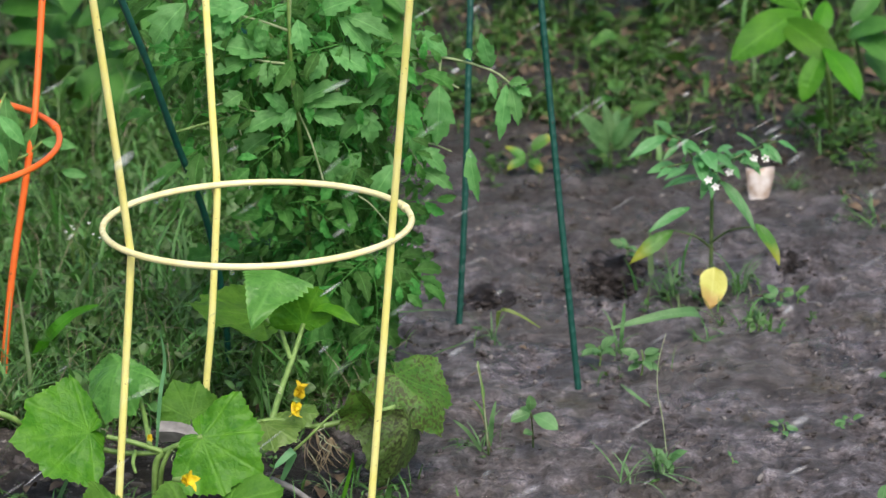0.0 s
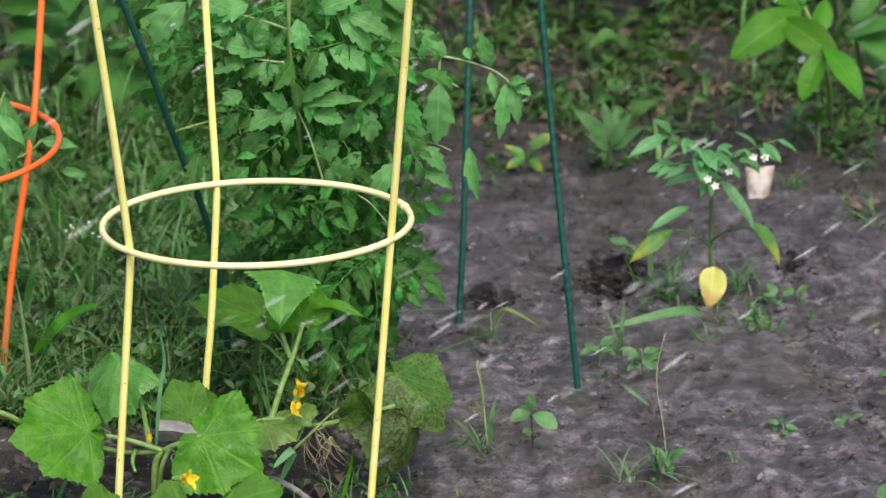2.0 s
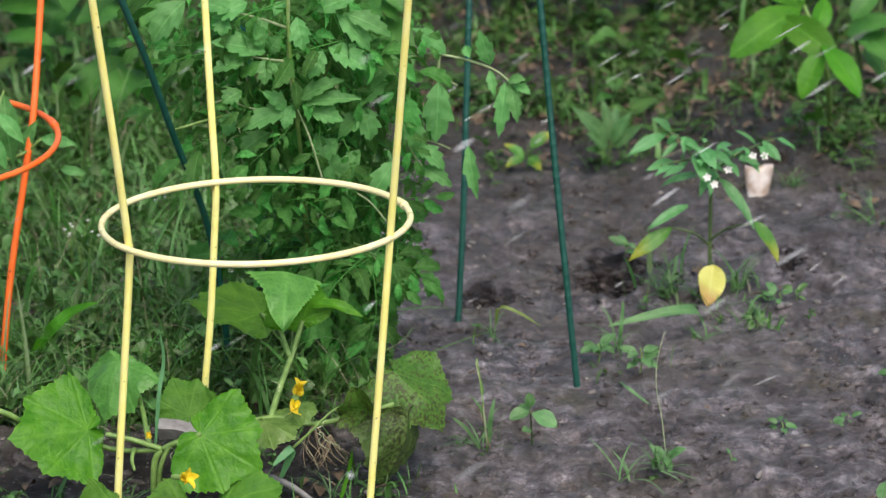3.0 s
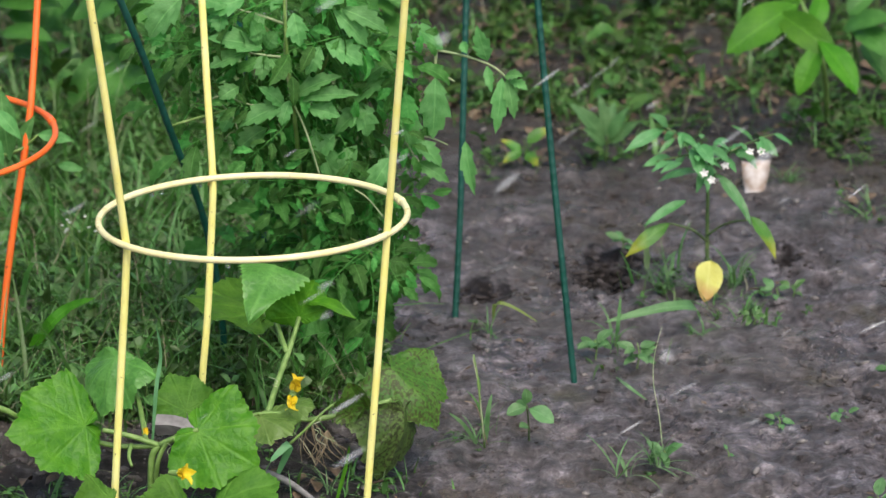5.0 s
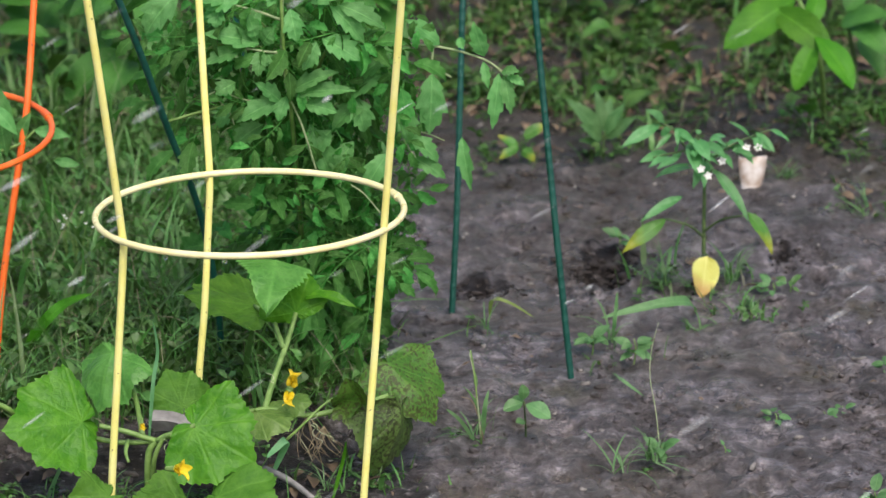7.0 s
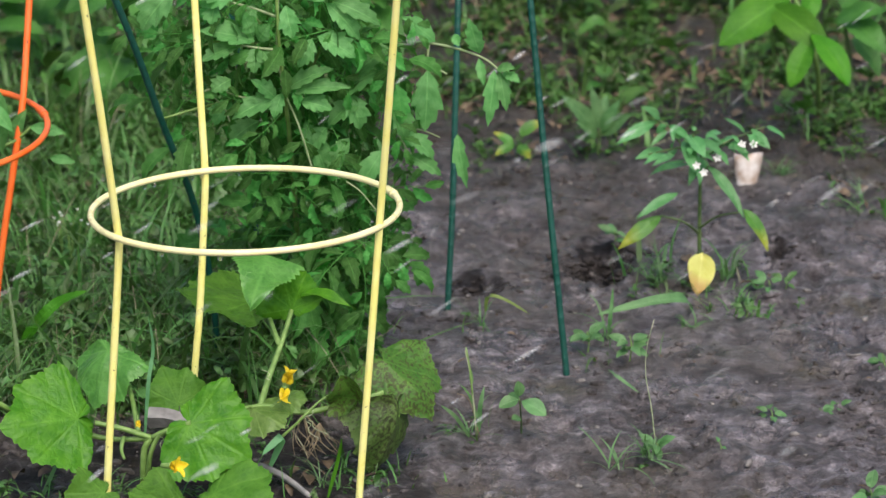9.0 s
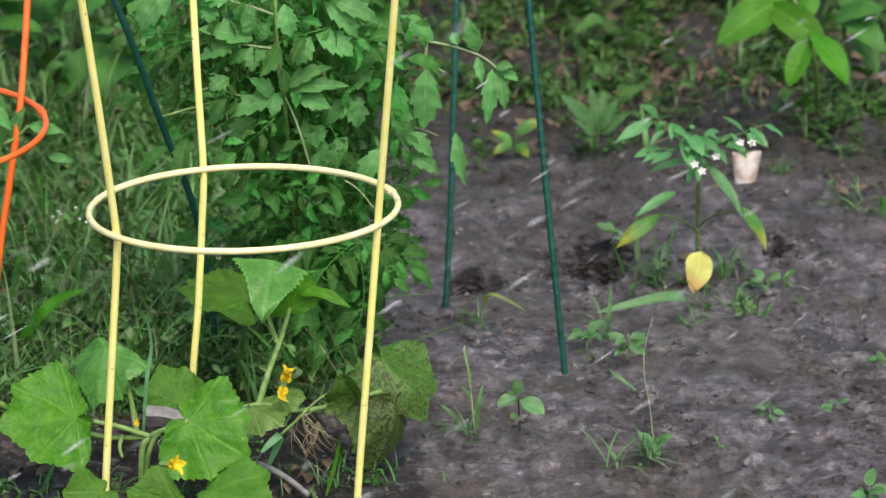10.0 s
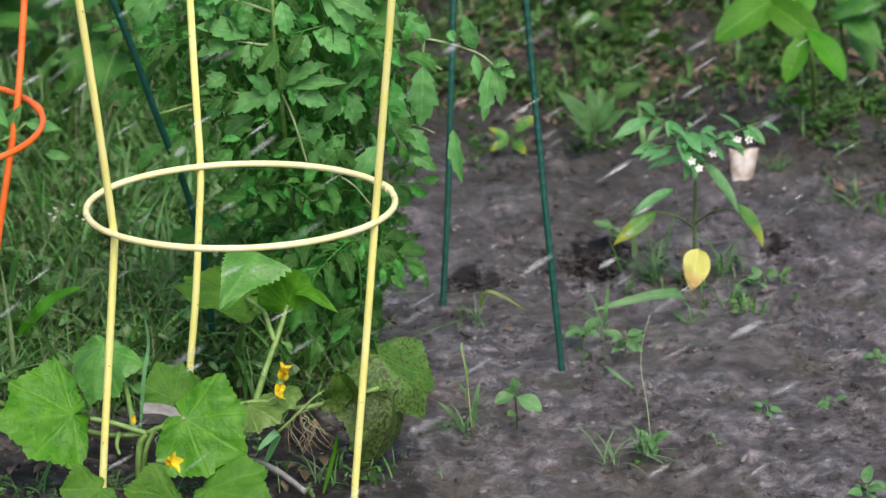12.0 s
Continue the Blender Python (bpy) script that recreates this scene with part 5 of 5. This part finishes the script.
leafy_plant((-0.285, 0.330, 0.000), "green leafy plant growing up inside the orange cage",
            [((-0.261, 0.360, 0.321), (-0.255, 0.350, 0.247), (-0.2, -0.9, 0.4)), ((-0.267, 0.340, 0.305), (-0.240, 0.330, 0.277), (0.2, -0.9, 0.4)), ((-0.231, 0.400, 0.294), (-0.223, 0.390, 0.309), (-0.2, -0.9, 0.4)), ((-0.224, 0.360, 0.272), (-0.188, 0.350, 0.269), (0.2, -0.9, 0.4)), ((-0.244, 0.380, 0.252), (-0.230, 0.370, 0.287), (-0.2, -0.9, 0.4)), ((-0.206, 0.420, 0.222), (-0.180, 0.410, 0.221), (0.2, -0.9, 0.4)), ((-0.271, 0.340, 0.281), (-0.260, 0.330, 0.247), (-0.2, -0.9, 0.4))],
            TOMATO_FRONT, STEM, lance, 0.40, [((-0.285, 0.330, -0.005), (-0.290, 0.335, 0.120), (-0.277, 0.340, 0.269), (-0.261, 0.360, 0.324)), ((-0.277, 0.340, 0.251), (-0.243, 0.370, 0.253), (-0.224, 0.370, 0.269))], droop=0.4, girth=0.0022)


def big_leaf_bed():
    """Shaded broad-leaved plants at the back of the weed bed, with added unseen rows."""
    rng = random.Random(41)
    for n, (x, y) in enumerate(((-0.33, 1.45), (-0.22, 1.6), (-0.12, 1.4), (-0.05, 1.75), (-0.30, 1.85), (0.10, 1.9), (-0.18, 2.0), (0.35, 2.0), (0.52, 2.15), (0.15, 1.6), (0.68, 2.1), (0.85, 1.9), (0.25, 2.2), (0.43, 1.92), (0.6, 1.98), (0.75, 2.0), (0.95, 2.1), (0.32, 2.35), (0.5, 2.4), (0.7, 2.4), (0.9, 2.35), (0.12, 2.3), (-0.1, 2.3), (-0.3, 2.25))):
        # Rear rows rise above the view to keep sky light off the weeds.
        h = rng.uniform(0.18, 0.32) + 0.55 * max(0.0, y - 1.9)
        leaves = []
        for k in range(rng.randint(14, 20)):
            a = rng.uniform(0, 6.3)
            z = rng.uniform(0.35, 1.0) * h
            r = rng.uniform(0.0, 0.05)
            ln = rng.uniform(0.045, 0.09)
            p = (x + math.cos(a) * r, y + math.sin(a) * r, z)
            q = (p[0] + math.cos(a) * ln, p[1] + math.sin(a) * ln, z + rng.uniform(-0.06, 0.03))
            leaves.append((p, q, (rng.uniform(-0.3, 0.3), -0.5, 1)))
        leafy_plant((x, y), "dark green broad-leaved plant at the back; tall rear ones added to block the sky", leaves, BROAD, DARK_STEM, ovate, 0.55, [((x, y, -0.01), (x, y, h * 0.6), (x + 0.02, y, h))], group="broad-leaved plants at the back")


big_leaf_bed()


def seedling(base, height, leaves, size, label, mat=SPROUT, stem_mat=STEM, ratio=0.55, seed=0):
    rng = random.Random(seed)
    x, y, _ = base
    out = []
    for k in range(leaves):
        a = 2.4 * k + rng.uniform(-0.7, 0.7)
        z = height * rng.uniform(0.35, 1.0)
        p = (x + 0.004 * math.cos(a), y + 0.004 * math.sin(a), z)
        out.append((p, (p[0] + size * math.cos(a) * rng.uniform(0.5, 1), p[1] + size * math.sin(a) * 0.8, z + size * rng.uniform(-0.4, 0.7)), (rng.uniform(-0.4, 0.4), -0.6, 0.8)))
    plant = leafy_plant(base, label, out, mat, stem_mat, ovate, ratio, [((x, y, -0.005), (x + 0.002, y, height * 0.5), (x, y, height))], category="seedling", group="seedlings on the bare soil", girth=0.0007 + height * 0.014)
    return plant


leafy_plant((0.279, 0.137, 0.000), "small light green seedling on the wet soil",
            [((0.274, 0.107, 0.049), (0.255, 0.097, 0.046), (-0.3, -0.7, 0.7)), ((0.275, 0.107, 0.052), (0.274, 0.103, 0.068), (0.1, -0.7, 0.7)), ((0.277, 0.107, 0.047), (0.301, 0.095, 0.038), (0.3, -0.7, 0.7)), ((0.275, 0.107, 0.050), (0.262, 0.117, 0.049), (-0.2, -0.7, 0.7)), ((0.276, 0.107, 0.029), (0.268, 0.097, 0.032), (0.0, -0.7, 0.7))],
            SPROUT, DARK_STEM, rounded, 0.72, [((0.279, 0.137, -0.005), (0.278, 0.127, 0.020), (0.275, 0.107, 0.050))], category="seedling", droop=0.4, group="seedlings on the bare soil", girth=0.0013)
seedling((0.538, 0.176, 0.000), 0.012, 6, 0.017, "low green seedling on the wet soil", seed=2)
seedling((0.590, 0.189, 0.000), 0.008, 4, 0.015, "low green seedling on the wet soil", seed=3)
seedling((0.610, 0.202, 0.000), 0.010, 4, 0.012, "low green seedling on the wet soil", seed=13)
seedling((0.412, 0.081, 0.000), 0.010, 12, 0.019, "small rosette weed with a bare root on wet soil", seed=14)
seedling((0.476, 0.078, 0.000), 0.010, 2, 0.008, "tiny yellow-green sprout on wet soil", seed=15)
seedling((0.672, 0.324, 0.000), 0.024, 6, 0.018, "low green seedling on the wet soil", seed=16)
seedling((0.609, -0.083, 0.000), 0.014, 7, 0.022, "low green seedling on the wet soil", seed=17)
seedling((0.425, 0.838, 0.000), 0.016, 7, 0.016, "low round-leaved weed beside a hollow", seed=18)
seedling((0.582, 0.628, 0.000), 0.016, 7, 0.016, "low round-leaved weed on the soil", seed=19)
seedling((0.603, 0.649, 0.000), 0.012, 6, 0.014, "low round-leaved weed on the soil", WEED, seed=20)
seedling((0.548, 0.543, 0.000), 0.012, 6, 0.014, "low round-leaved weed on the soil", WEED, seed=21)
leafy_plant((0.435, 1.242, 0.000), "young bright green pepper seedling at the edge of the weeds",
            [((0.434, 1.242, 0.022), (0.394, 1.212, 0.077), (0.3, -0.8, 0.5)), ((0.436, 1.242, 0.027), (0.428, 1.242, 0.080), (0.3, -0.8, 0.5)), ((0.438, 1.242, 0.023), (0.457, 1.222, 0.068), (-0.3, -0.8, 0.5)), ((0.439, 1.242, 0.019), (0.470, 1.212, 0.055), (-0.3, -0.8, 0.5)), ((0.434, 1.242, 0.017), (0.409, 1.202, 0.048), (0.3, -0.8, 0.5)), ((0.436, 1.242, 0.030), (0.446, 1.272, 0.065), (-0.3, -0.8, 0.5)), ((0.432, 1.242, 0.014), (0.407, 1.222, 0.024), (0.3, -0.8, 0.5))],
            SPROUT, DARK_STEM, lance, 0.32, [((0.435, 1.242, -0.005), (0.436, 1.242, 0.013), (0.437, 1.242, 0.030))], category="seedling", droop=0.3, group="seedlings on the bare soil", girth=0.002)
seedling((0.333, 1.226, 0.000), 0.03, 6, 0.03, "yellowing small weed at the edge of the soil", PEPPER_OLD, DARK_STEM, 0.5, seed=5)
seedling((0.365, 0.416, 0.000), 0.024, 11, 0.021, "low round-leaved weed on the soil", seed=6)
seedling((0.409, 0.394, 0.000), 0.026, 11, 0.020, "low round-leaved weed on the soil", SPROUT, seed=7)


def tuft(base, blades, length, width, label, mat=GRASS, seed=0, flat=0.6):
    rng = random.Random(seed)
    ob = thing("grass_tuft", (base[0], base[1], 0), label, "grass tuft", "grass tufts on the bare soil")
    for k in range(blades):
        s = Soup()
        a = rng.uniform(0, 6.3)
        lean = rng.uniform(0.2, 1.0 + flat)
        way = (math.cos(a) * math.sin(lean), math.sin(a) * math.sin(lean), math.cos(lean))
        leaf(s, basis((rng.uniform(-0.008, 0.008), rng.uniform(-0.008, 0.008), -0.003), way, (-way[0], -way[1], 1.3)), length * rng.uniform(0.5, 1), width, grassy, rng.uniform(0.2, 1.2), 0.3, nl=6, nw=1)
        part("blade", s.mesh("blade", mat), ob)
    return ob


for k, (b, n, ln, wd) in enumerate((((0.231, 0.142, 0.000), 6, 0.06, 0.004), ((0.405, 0.072, 0.000), 14, 0.05, 0.005), ((0.368, 0.038, 0.000), 6, 0.055, 0.005), ((0.460, 0.688, 0.000), 14, 0.06, 0.005),
                                    ((0.545, 0.707, 0.000), 16, 0.06, 0.005), ((0.553, 0.597, 0.000), 14, 0.03, 0.006), ((0.394, 0.476, 0.000), 5, 0.06, 0.006), ((0.483, 0.514, 0.000), 10, 0.025, 0.006),
                                    ((0.729, 0.982, 0.000), 14, 0.05, 0.004), ((0.260, 0.502, 0.000), 6, 0.05, 0.004), ((0.647, 1.136, 0.000), 16, 0.04, 0.005), ((0.078, -0.003, 0.000), 8, 0.06, 0.003), ((-0.266, 0.293, 0.000), 9, 0.13, 0.006), ((-0.249, 0.217, 0.000), 8, 0.11, 0.006), ((-0.262, 0.332, 0.000), 8, 0.10, 0.006))):
    tuft(b, n + 4, ln * 1.1, wd * 0.62, "small pale green grass tuft on wet soil", PALE_GRASS, seed=60 + k)


def ribbon(pts, width, label, mat=LIME, name="tall_grass"):
    """One long grass blade along points."""
    p = [Vector(q) for q in pts]
    o = Vector((p[0].x, p[0].y, 0))
    ob = thing(name, o, label, "grass blade", "long grass blades")
    s = Soup()
    n = 14
    verts, uv, faces = [], [], []
    for i in range(n + 1):
        t = i / n
        f = t * (len(p) - 1)
        j = min(int(f), len(p) - 2)
        a, b, c, d = p[max(j - 1, 0)], p[j], p[j + 1], p[min(j + 2, len(p) - 1)]
        u = f - j
        q = 0.5 * ((2 * b) + (c - a) * u + (2 * a - 5 * b + 4 * c - d) * u * u + (3 * b - a - 3 * c + d) * u ** 3) - o
        way = (c - b).normalized()
        side = way.cross(Vector((0.1, -0.75, 0.65))).normalized() * width * 0.5 * (0.5 + 0.5 * min(1, t * 4)) * max(0.03, 1 - t ** 4)
        lift = Vector((0, -0.2, 0.25)) * side.length
        verts += [q - side + lift, q, q + side + lift]
        uv += [(t, 0), (t, 0.5), (t, 1)]
    for i in range(n):
        for k in range(2):
            faces.append((i * 3 + k, i * 3 + k + 1, i * 3 + k + 4, i * 3 + k + 3))
    s.add([tuple(v) for v in verts], faces, uv)
    part("blade", s.mesh("blade", mat), ob)


def stalk(pts, r, label, mat):
    o = Vector((pts[0][0], pts[0][1], 0))
    ob = thing("plant_stalk", o, label, "stalk", "thin stalks")
    s = Soup()
    tube(s, rel(o, *pts), r, r * 0.6, 6)
    part("stalk", s.mesh("stalk", mat), ob)


ribbon([(0.491, 0.567, 0.000), (0.480, 0.520, 0.027), (0.451, 0.500, 0.033), (0.413, 0.490, 0.028), (0.380, 0.480, 0.023)], 0.012, "broad green grass blade leaning over the soil", SPROUT)
ribbon([(0.263, 0.565, 0.000), (0.262, 0.480, 0.045), (0.280, 0.470, 0.044), (0.306, 0.450, 0.033)], 0.0045, "yellow-green grass blade arching over the soil", DULL_GRASS)
ribbon([(-0.242, 0.459, 0.000), (-0.218, 0.260, 0.087), (-0.193, 0.240, 0.117), (-0.163, 0.220, 0.135)], 0.014, "broad bright grass blade in the weed bed")
ribbon([(-0.102, 0.000, 0.049), (-0.097, -0.010, 0.110), (-0.092, -0.010, 0.145), (-0.096, -0.030, 0.183)], 0.004, "blue-green grass blade rising between cucumber leaves", BLUE_GRASS)
ribbon([(0.022, -0.020, 0.024), (0.034, -0.030, 0.057), (0.022, -0.040, 0.051), (0.014, -0.050, 0.046)], 0.008, "blue-green grass blade under the cucumber", BLUE_GRASS)
ribbon([(0.391, 0.435, 0.000), (0.388, 0.400, 0.036), (0.390, 0.400, 0.062), (0.391, 0.400, 0.077)], 0.0045, "upright green grass blade on the soil", SPROUT)
ribbon([(0.384, 0.355, 0.000), (0.385, 0.270, 0.021), (0.395, 0.250, 0.018), (0.407, 0.230, 0.014)], 0.0045, "green grass blade lying on the soil", PALE_GRASS)
ribbon([(0.078, -0.050, 0.001), (0.088, -0.050, 0.039), (0.092, -0.060, 0.066)], 0.004, "thin green grass blade by the cage leg")
stalk([(0.414, 0.117, 0.000), (0.410, 0.120, 0.035), (0.404, 0.120, 0.069), (0.405, 0.120, 0.099), (0.412, 0.120, 0.128)], 0.0007, "thin pale stalk rising from a small weed", PALE_STEM)
stalk([(0.233, 0.124, 0.000), (0.228, 0.110, 0.050), (0.225, 0.110, 0.080), (0.221, 0.110, 0.104)], 0.0012, "thin green weed stalk on the soil", STEM)


stalk([(0.232, 0.120, 0.008), (0.229, 0.110, 0.041), (0.226, 0.110, 0.071), (0.220, 0.110, 0.101)], 0.0010, "thin pale weed stalk with a dry bend", PALE_STEM)
stalk([(0.236, 0.130, 0.001), (0.225, 0.120, 0.044), (0.212, 0.100, 0.058)], 0.0007, "thin pale straw bent over the soil", DRY)
ribbon([(0.235, 0.130, 0.007), (0.236, 0.120, 0.038), (0.240, 0.120, 0.059)], 0.005, "short green grass blade beside a stalk", PALE_GRASS)
ribbon([(0.225, 0.120, 0.005), (0.210, 0.100, 0.033), (0.195, 0.090, 0.049)], 0.005, "short green grass blade leaning on the soil", PALE_GRASS)
ribbon([(0.227, 0.110, 0.065), (0.226, 0.110, 0.074), (0.225, 0.110, 0.082)], 0.004, "small leaf blade on a thin stalk", SPROUT)


# ---- grey stick under the cucumber ----
def grey_stick(pts, r, sides=8):
    o = Vector(pts[0])
    o.z = 0
    st = thing("wooden_stick", o, "grey weathered wooden stick lying under cucumber leaves", "stick")
    s = Soup()
    tube(s, rel(o, *pts), r, r * 0.7, sides)
    part("stick", s.mesh("stick", WOOD, sides > 4), st)


grey_stick([(0.011, 0.020, 0.011), (0.034, 0.000, 0.007), (0.061, -0.050, 0.002)], 0.004)
grey_stick([(-0.098, 0.050, 0.053), (-0.073, 0.040, 0.054), (-0.045, 0.030, 0.038)], 0.011, 4)


def dry_roots(base, seed):
    rng = random.Random(seed)
    ob = thing("dry_roots", (base[0], base[1], 0), "bundle of thin pale dead roots hanging under the vine", "roots")
    for k in range(9):
        a = rng.uniform(0, 6.3)
        p = Vector((0, 0, base[2]))
        pts = [p]
        for i in range(3):
            p = p + Vector((rng.uniform(-0.010, 0.014), rng.uniform(-0.008, 0.004), -rng.uniform(0.006, 0.016)))
            pts.append(p)
        s = Soup()
        tube(s, pts, 0.0007, 0.0003, 5)
        part("root", s.mesh("root", DRY), ob)


dry_roots((0.056, 0.030, 0.062), 3)
dry_roots((0.072, 0.050, 0.045), 4)


# ---- small things ----
def droplet(place):
    bm = bmesh.new()
    bmesh.ops.create_uvsphere(bm, u_segments=12, v_segments=8, radius=0.0026)
    for v in bm.verts:
        if v.co.z > 0:
            v.co.z *= 1.3
            v.co.x *= 1 - v.co.z * 90
            v.co.y *= 1 - v.co.z * 90
    for f in bm.faces:
        f.smooth = True
    me = bpy.data.meshes.new("water_droplet")
    bm.to_mesh(me)
    bm.free()
    me.materials.append(CLEAR)
    ob = new("water_droplet", me)
    ob.location = place
    tagged(ob, "clear water droplet hanging under the yellow hoop", "water droplet", "droplets under the hoop")


CLEAR, clear_tree, clear_skin, clear_out = material("clear_water")
clear_skin.inputs["Transmission Weight"].default_value = 1.0
clear_skin.inputs["Roughness"].default_value = 0.0
clear_skin.inputs["IOR"].default_value = 1.33
for turn in (2.30, 2.22, 1.93, 1.86, 1.62, 4.15, 4.55):
    droplet((0.151 * math.cos(turn), 0.151 * math.sin(turn), 0.277 + 0.0034 * math.cos(turn)))


def bud_weed(base, height, buds, seed):
    rng = random.Random(seed)
    plant = thing("wild_flower", (base[0], base[1], 0), "thin green weed with tiny whitish flower buds", "wild flower", "budding weeds")
    for k in range(buds):
        x, y, z = rng.uniform(-0.016, 0.016), rng.uniform(-0.012, 0.012), height * rng.uniform(0.85, 1.05)
        s = Soup()
        tube(s, [(0, 0, -0.003), (x * 0.4, y * 0.4, z * 0.6), (x, y, z)], 0.0007, 0.0005, 5)
        part("stem", s.mesh("stem", STEM), plant)
        s = Soup()
        for i in range(6):
            w = i * math.pi / 3
            leaf(s, basis((x, y, z), (math.cos(w), math.sin(w), 0.9), (0, 0, 1)), 0.0035, 0.002, ovate, 0.2, 0.2, nl=4, nw=1)
        part("bud", s.mesh("bud", WHITE_PETAL), plant, "tiny whitish flower bud")


bud_weed((-0.204, 0.713, 0.000), 0.075, 6, 71)
bud_weed((-0.190, 0.658, 0.000), 0.085, 4, 72)


# ---- spray of water drops ----
FALL = Vector((-0.84, -0.10, -0.50)).normalized()


def spray(seed):
    """One gust of drops; each is drawn out along its fall and thins out towards its ends."""
    rng = np.random.default_rng(seed)
    s = Soup()
    verts, uv, faces = [], [], []
    for i in range(5):
        t = i / 4
        for k in range(4):
            w = math.pi * k / 2
            r = 0.35 + 0.65 * math.sin(math.pi * (0.08 + 0.84 * t))
            verts.append((t, r * math.cos(w), r * math.sin(w)))
            uv.append((t, 1.0))
    for i in range(4):
        for k in range(4):
            faces.append((i * 4 + k, i * 4 + (k + 1) % 4, i * 4 + 4 + (k + 1) % 4, i * 4 + 4 + k))
    s.add(verts, faces, uv)
    n = int(rng.choice((280, 450, 600, 850)))
    p = np.stack((rng.uniform(-0.6, 1.1, n), rng.uniform(-1.1, 1.7, n), rng.uniform(-0.1, 0.5, n)), 1) - np.array(FALL) * rng.uniform(0, 1.7, (n, 1))
    ways = np.array(FALL) + rng.normal(0, 1, (n, 3)) * np.array((0.05, 0.05, 0.08))
    thick = rng.uniform(0.0009, 0.0028, n) * np.where(p[:, 1] < -0.3, 1.3, 1.0) * np.where(rng.random(n) < 0.08, 1.7, 1.0)
    m = basis_many(p, ways, np.tile((0.2, 1.0, 0.1), (n, 1)), rng.uniform(0.010, 0.038, n), thick, thick)
    swarm = Swarm()
    swarm.put(s, m)
    clear = np.repeat((0.05 + 0.19 * rng.random(n) ** 2.2) / np.where(p[:, 1] < -0.3, 1.3, 1.0), len(verts))
    swarm.uv[0][:, 1] = clear
    ob = new("water_spray", swarm.mesh("water_spray", WATER))
    return tagged(ob, "pale streaking water drops falling slantwise over the garden", "water drops", "showers of drops", "stuff")


SPRAYS = [spray(100 + k) for k in range(29)]


def motions():
    # the top cucumber leaf swings round its stalk in the wind; the yellow leaf dangles
    rest = CUCUMBER_LEAF.matrix_basis.copy()
    spot = rest.translation.copy()
    rows = []
    for t, turn, nod in ((0, 0, 0), (0.5, -1, 1), (1.0, 3, 1), (1.5, 15, -2), (2.0, 20, -3), (2.5, 25, -2), (3.0, 22, 2), (4.0, 11, 2), (5.0, 1, 1), (5.5, 1, -1), (6.0, 6, 2), (6.5, 11, -4),
                         (7.0, 16, -4), (8.0, 12, -4), (9.0, 8, -5), (9.5, 15, 1), (10.0, 16, 5), (10.5, 15, 3), (11.0, 8, 3), (11.5, 0, 0), (12.0, -12, 3)):
        rows.append((t, Matrix.Translation(spot) @ pose(0, 0, 0, nod, 0, turn) @ Matrix.Translation(-spot) @ rest))
    walk(CUCUMBER_LEAF, rows)
    rest = SPOTTED_LEAF.matrix_basis.copy()
    spot = rest.translation.copy()
    rows = []
    for t, nod in ((0, 0), (1.5, 1), (3.0, 3), (5.0, 0), (6.0, -1.5), (6.5, 4), (7.0, 1), (9.0, 2.5), (9.5, 4), (10.0, -2.5), (10.5, -1.5), (11.0, 5), (11.5, 0.5), (12.0, -2)):
        rows.append((t, Matrix.Translation(spot) @ pose(0, 0, 0, 0, -nod, 0) @ Matrix.Translation(-spot) @ rest))
    walk(SPOTTED_LEAF, rows)
    rest = HANGING_LEAF.matrix_basis.copy()
    spot = rest.translation.copy()
    rows = []
    for t, swing in ((0, 0), (0.5, 0), (1.0, 2.5), (1.5, 2), (2.0, 0.5), (2.5, 2), (3.0, 2), (5.0, 1.5), (5.5, 0), (6.0, 0.5), (6.5, 4), (7.0, 2), (9.0, 1.5), (9.5, 2), (10.0, 5), (10.5, 1), (11.0, -1.5), (11.5, 2.5), (12.0, 2.5)):
        rows.append((t, Matrix.Translation(spot) @ pose(0, 0, 0, 0, swing, 0) @ Matrix.Translation(-spot) @ rest))
    walk(HANGING_LEAF, rows)
    for k, ob in enumerate(SPRAYS):
        t0 = -1.5 + 0.46 * k
        far, lasts = 5.0, 1.8
        rows = []
        for t in (0.0, 12.0, t0, t0 + 0.6, t0 + 1.2, t0 + lasts):
            f = max(0.0, min(1.0, (t - t0) / lasts))
            if 0 <= t <= 12 and not any(abs(t - q) < 0.02 for q, _ in rows):
                rows.append((t, Matrix.Translation(FALL * (f * far - 1.9))))
        walk(ob, sorted(rows, key=lambda r: r[0]))


motions()
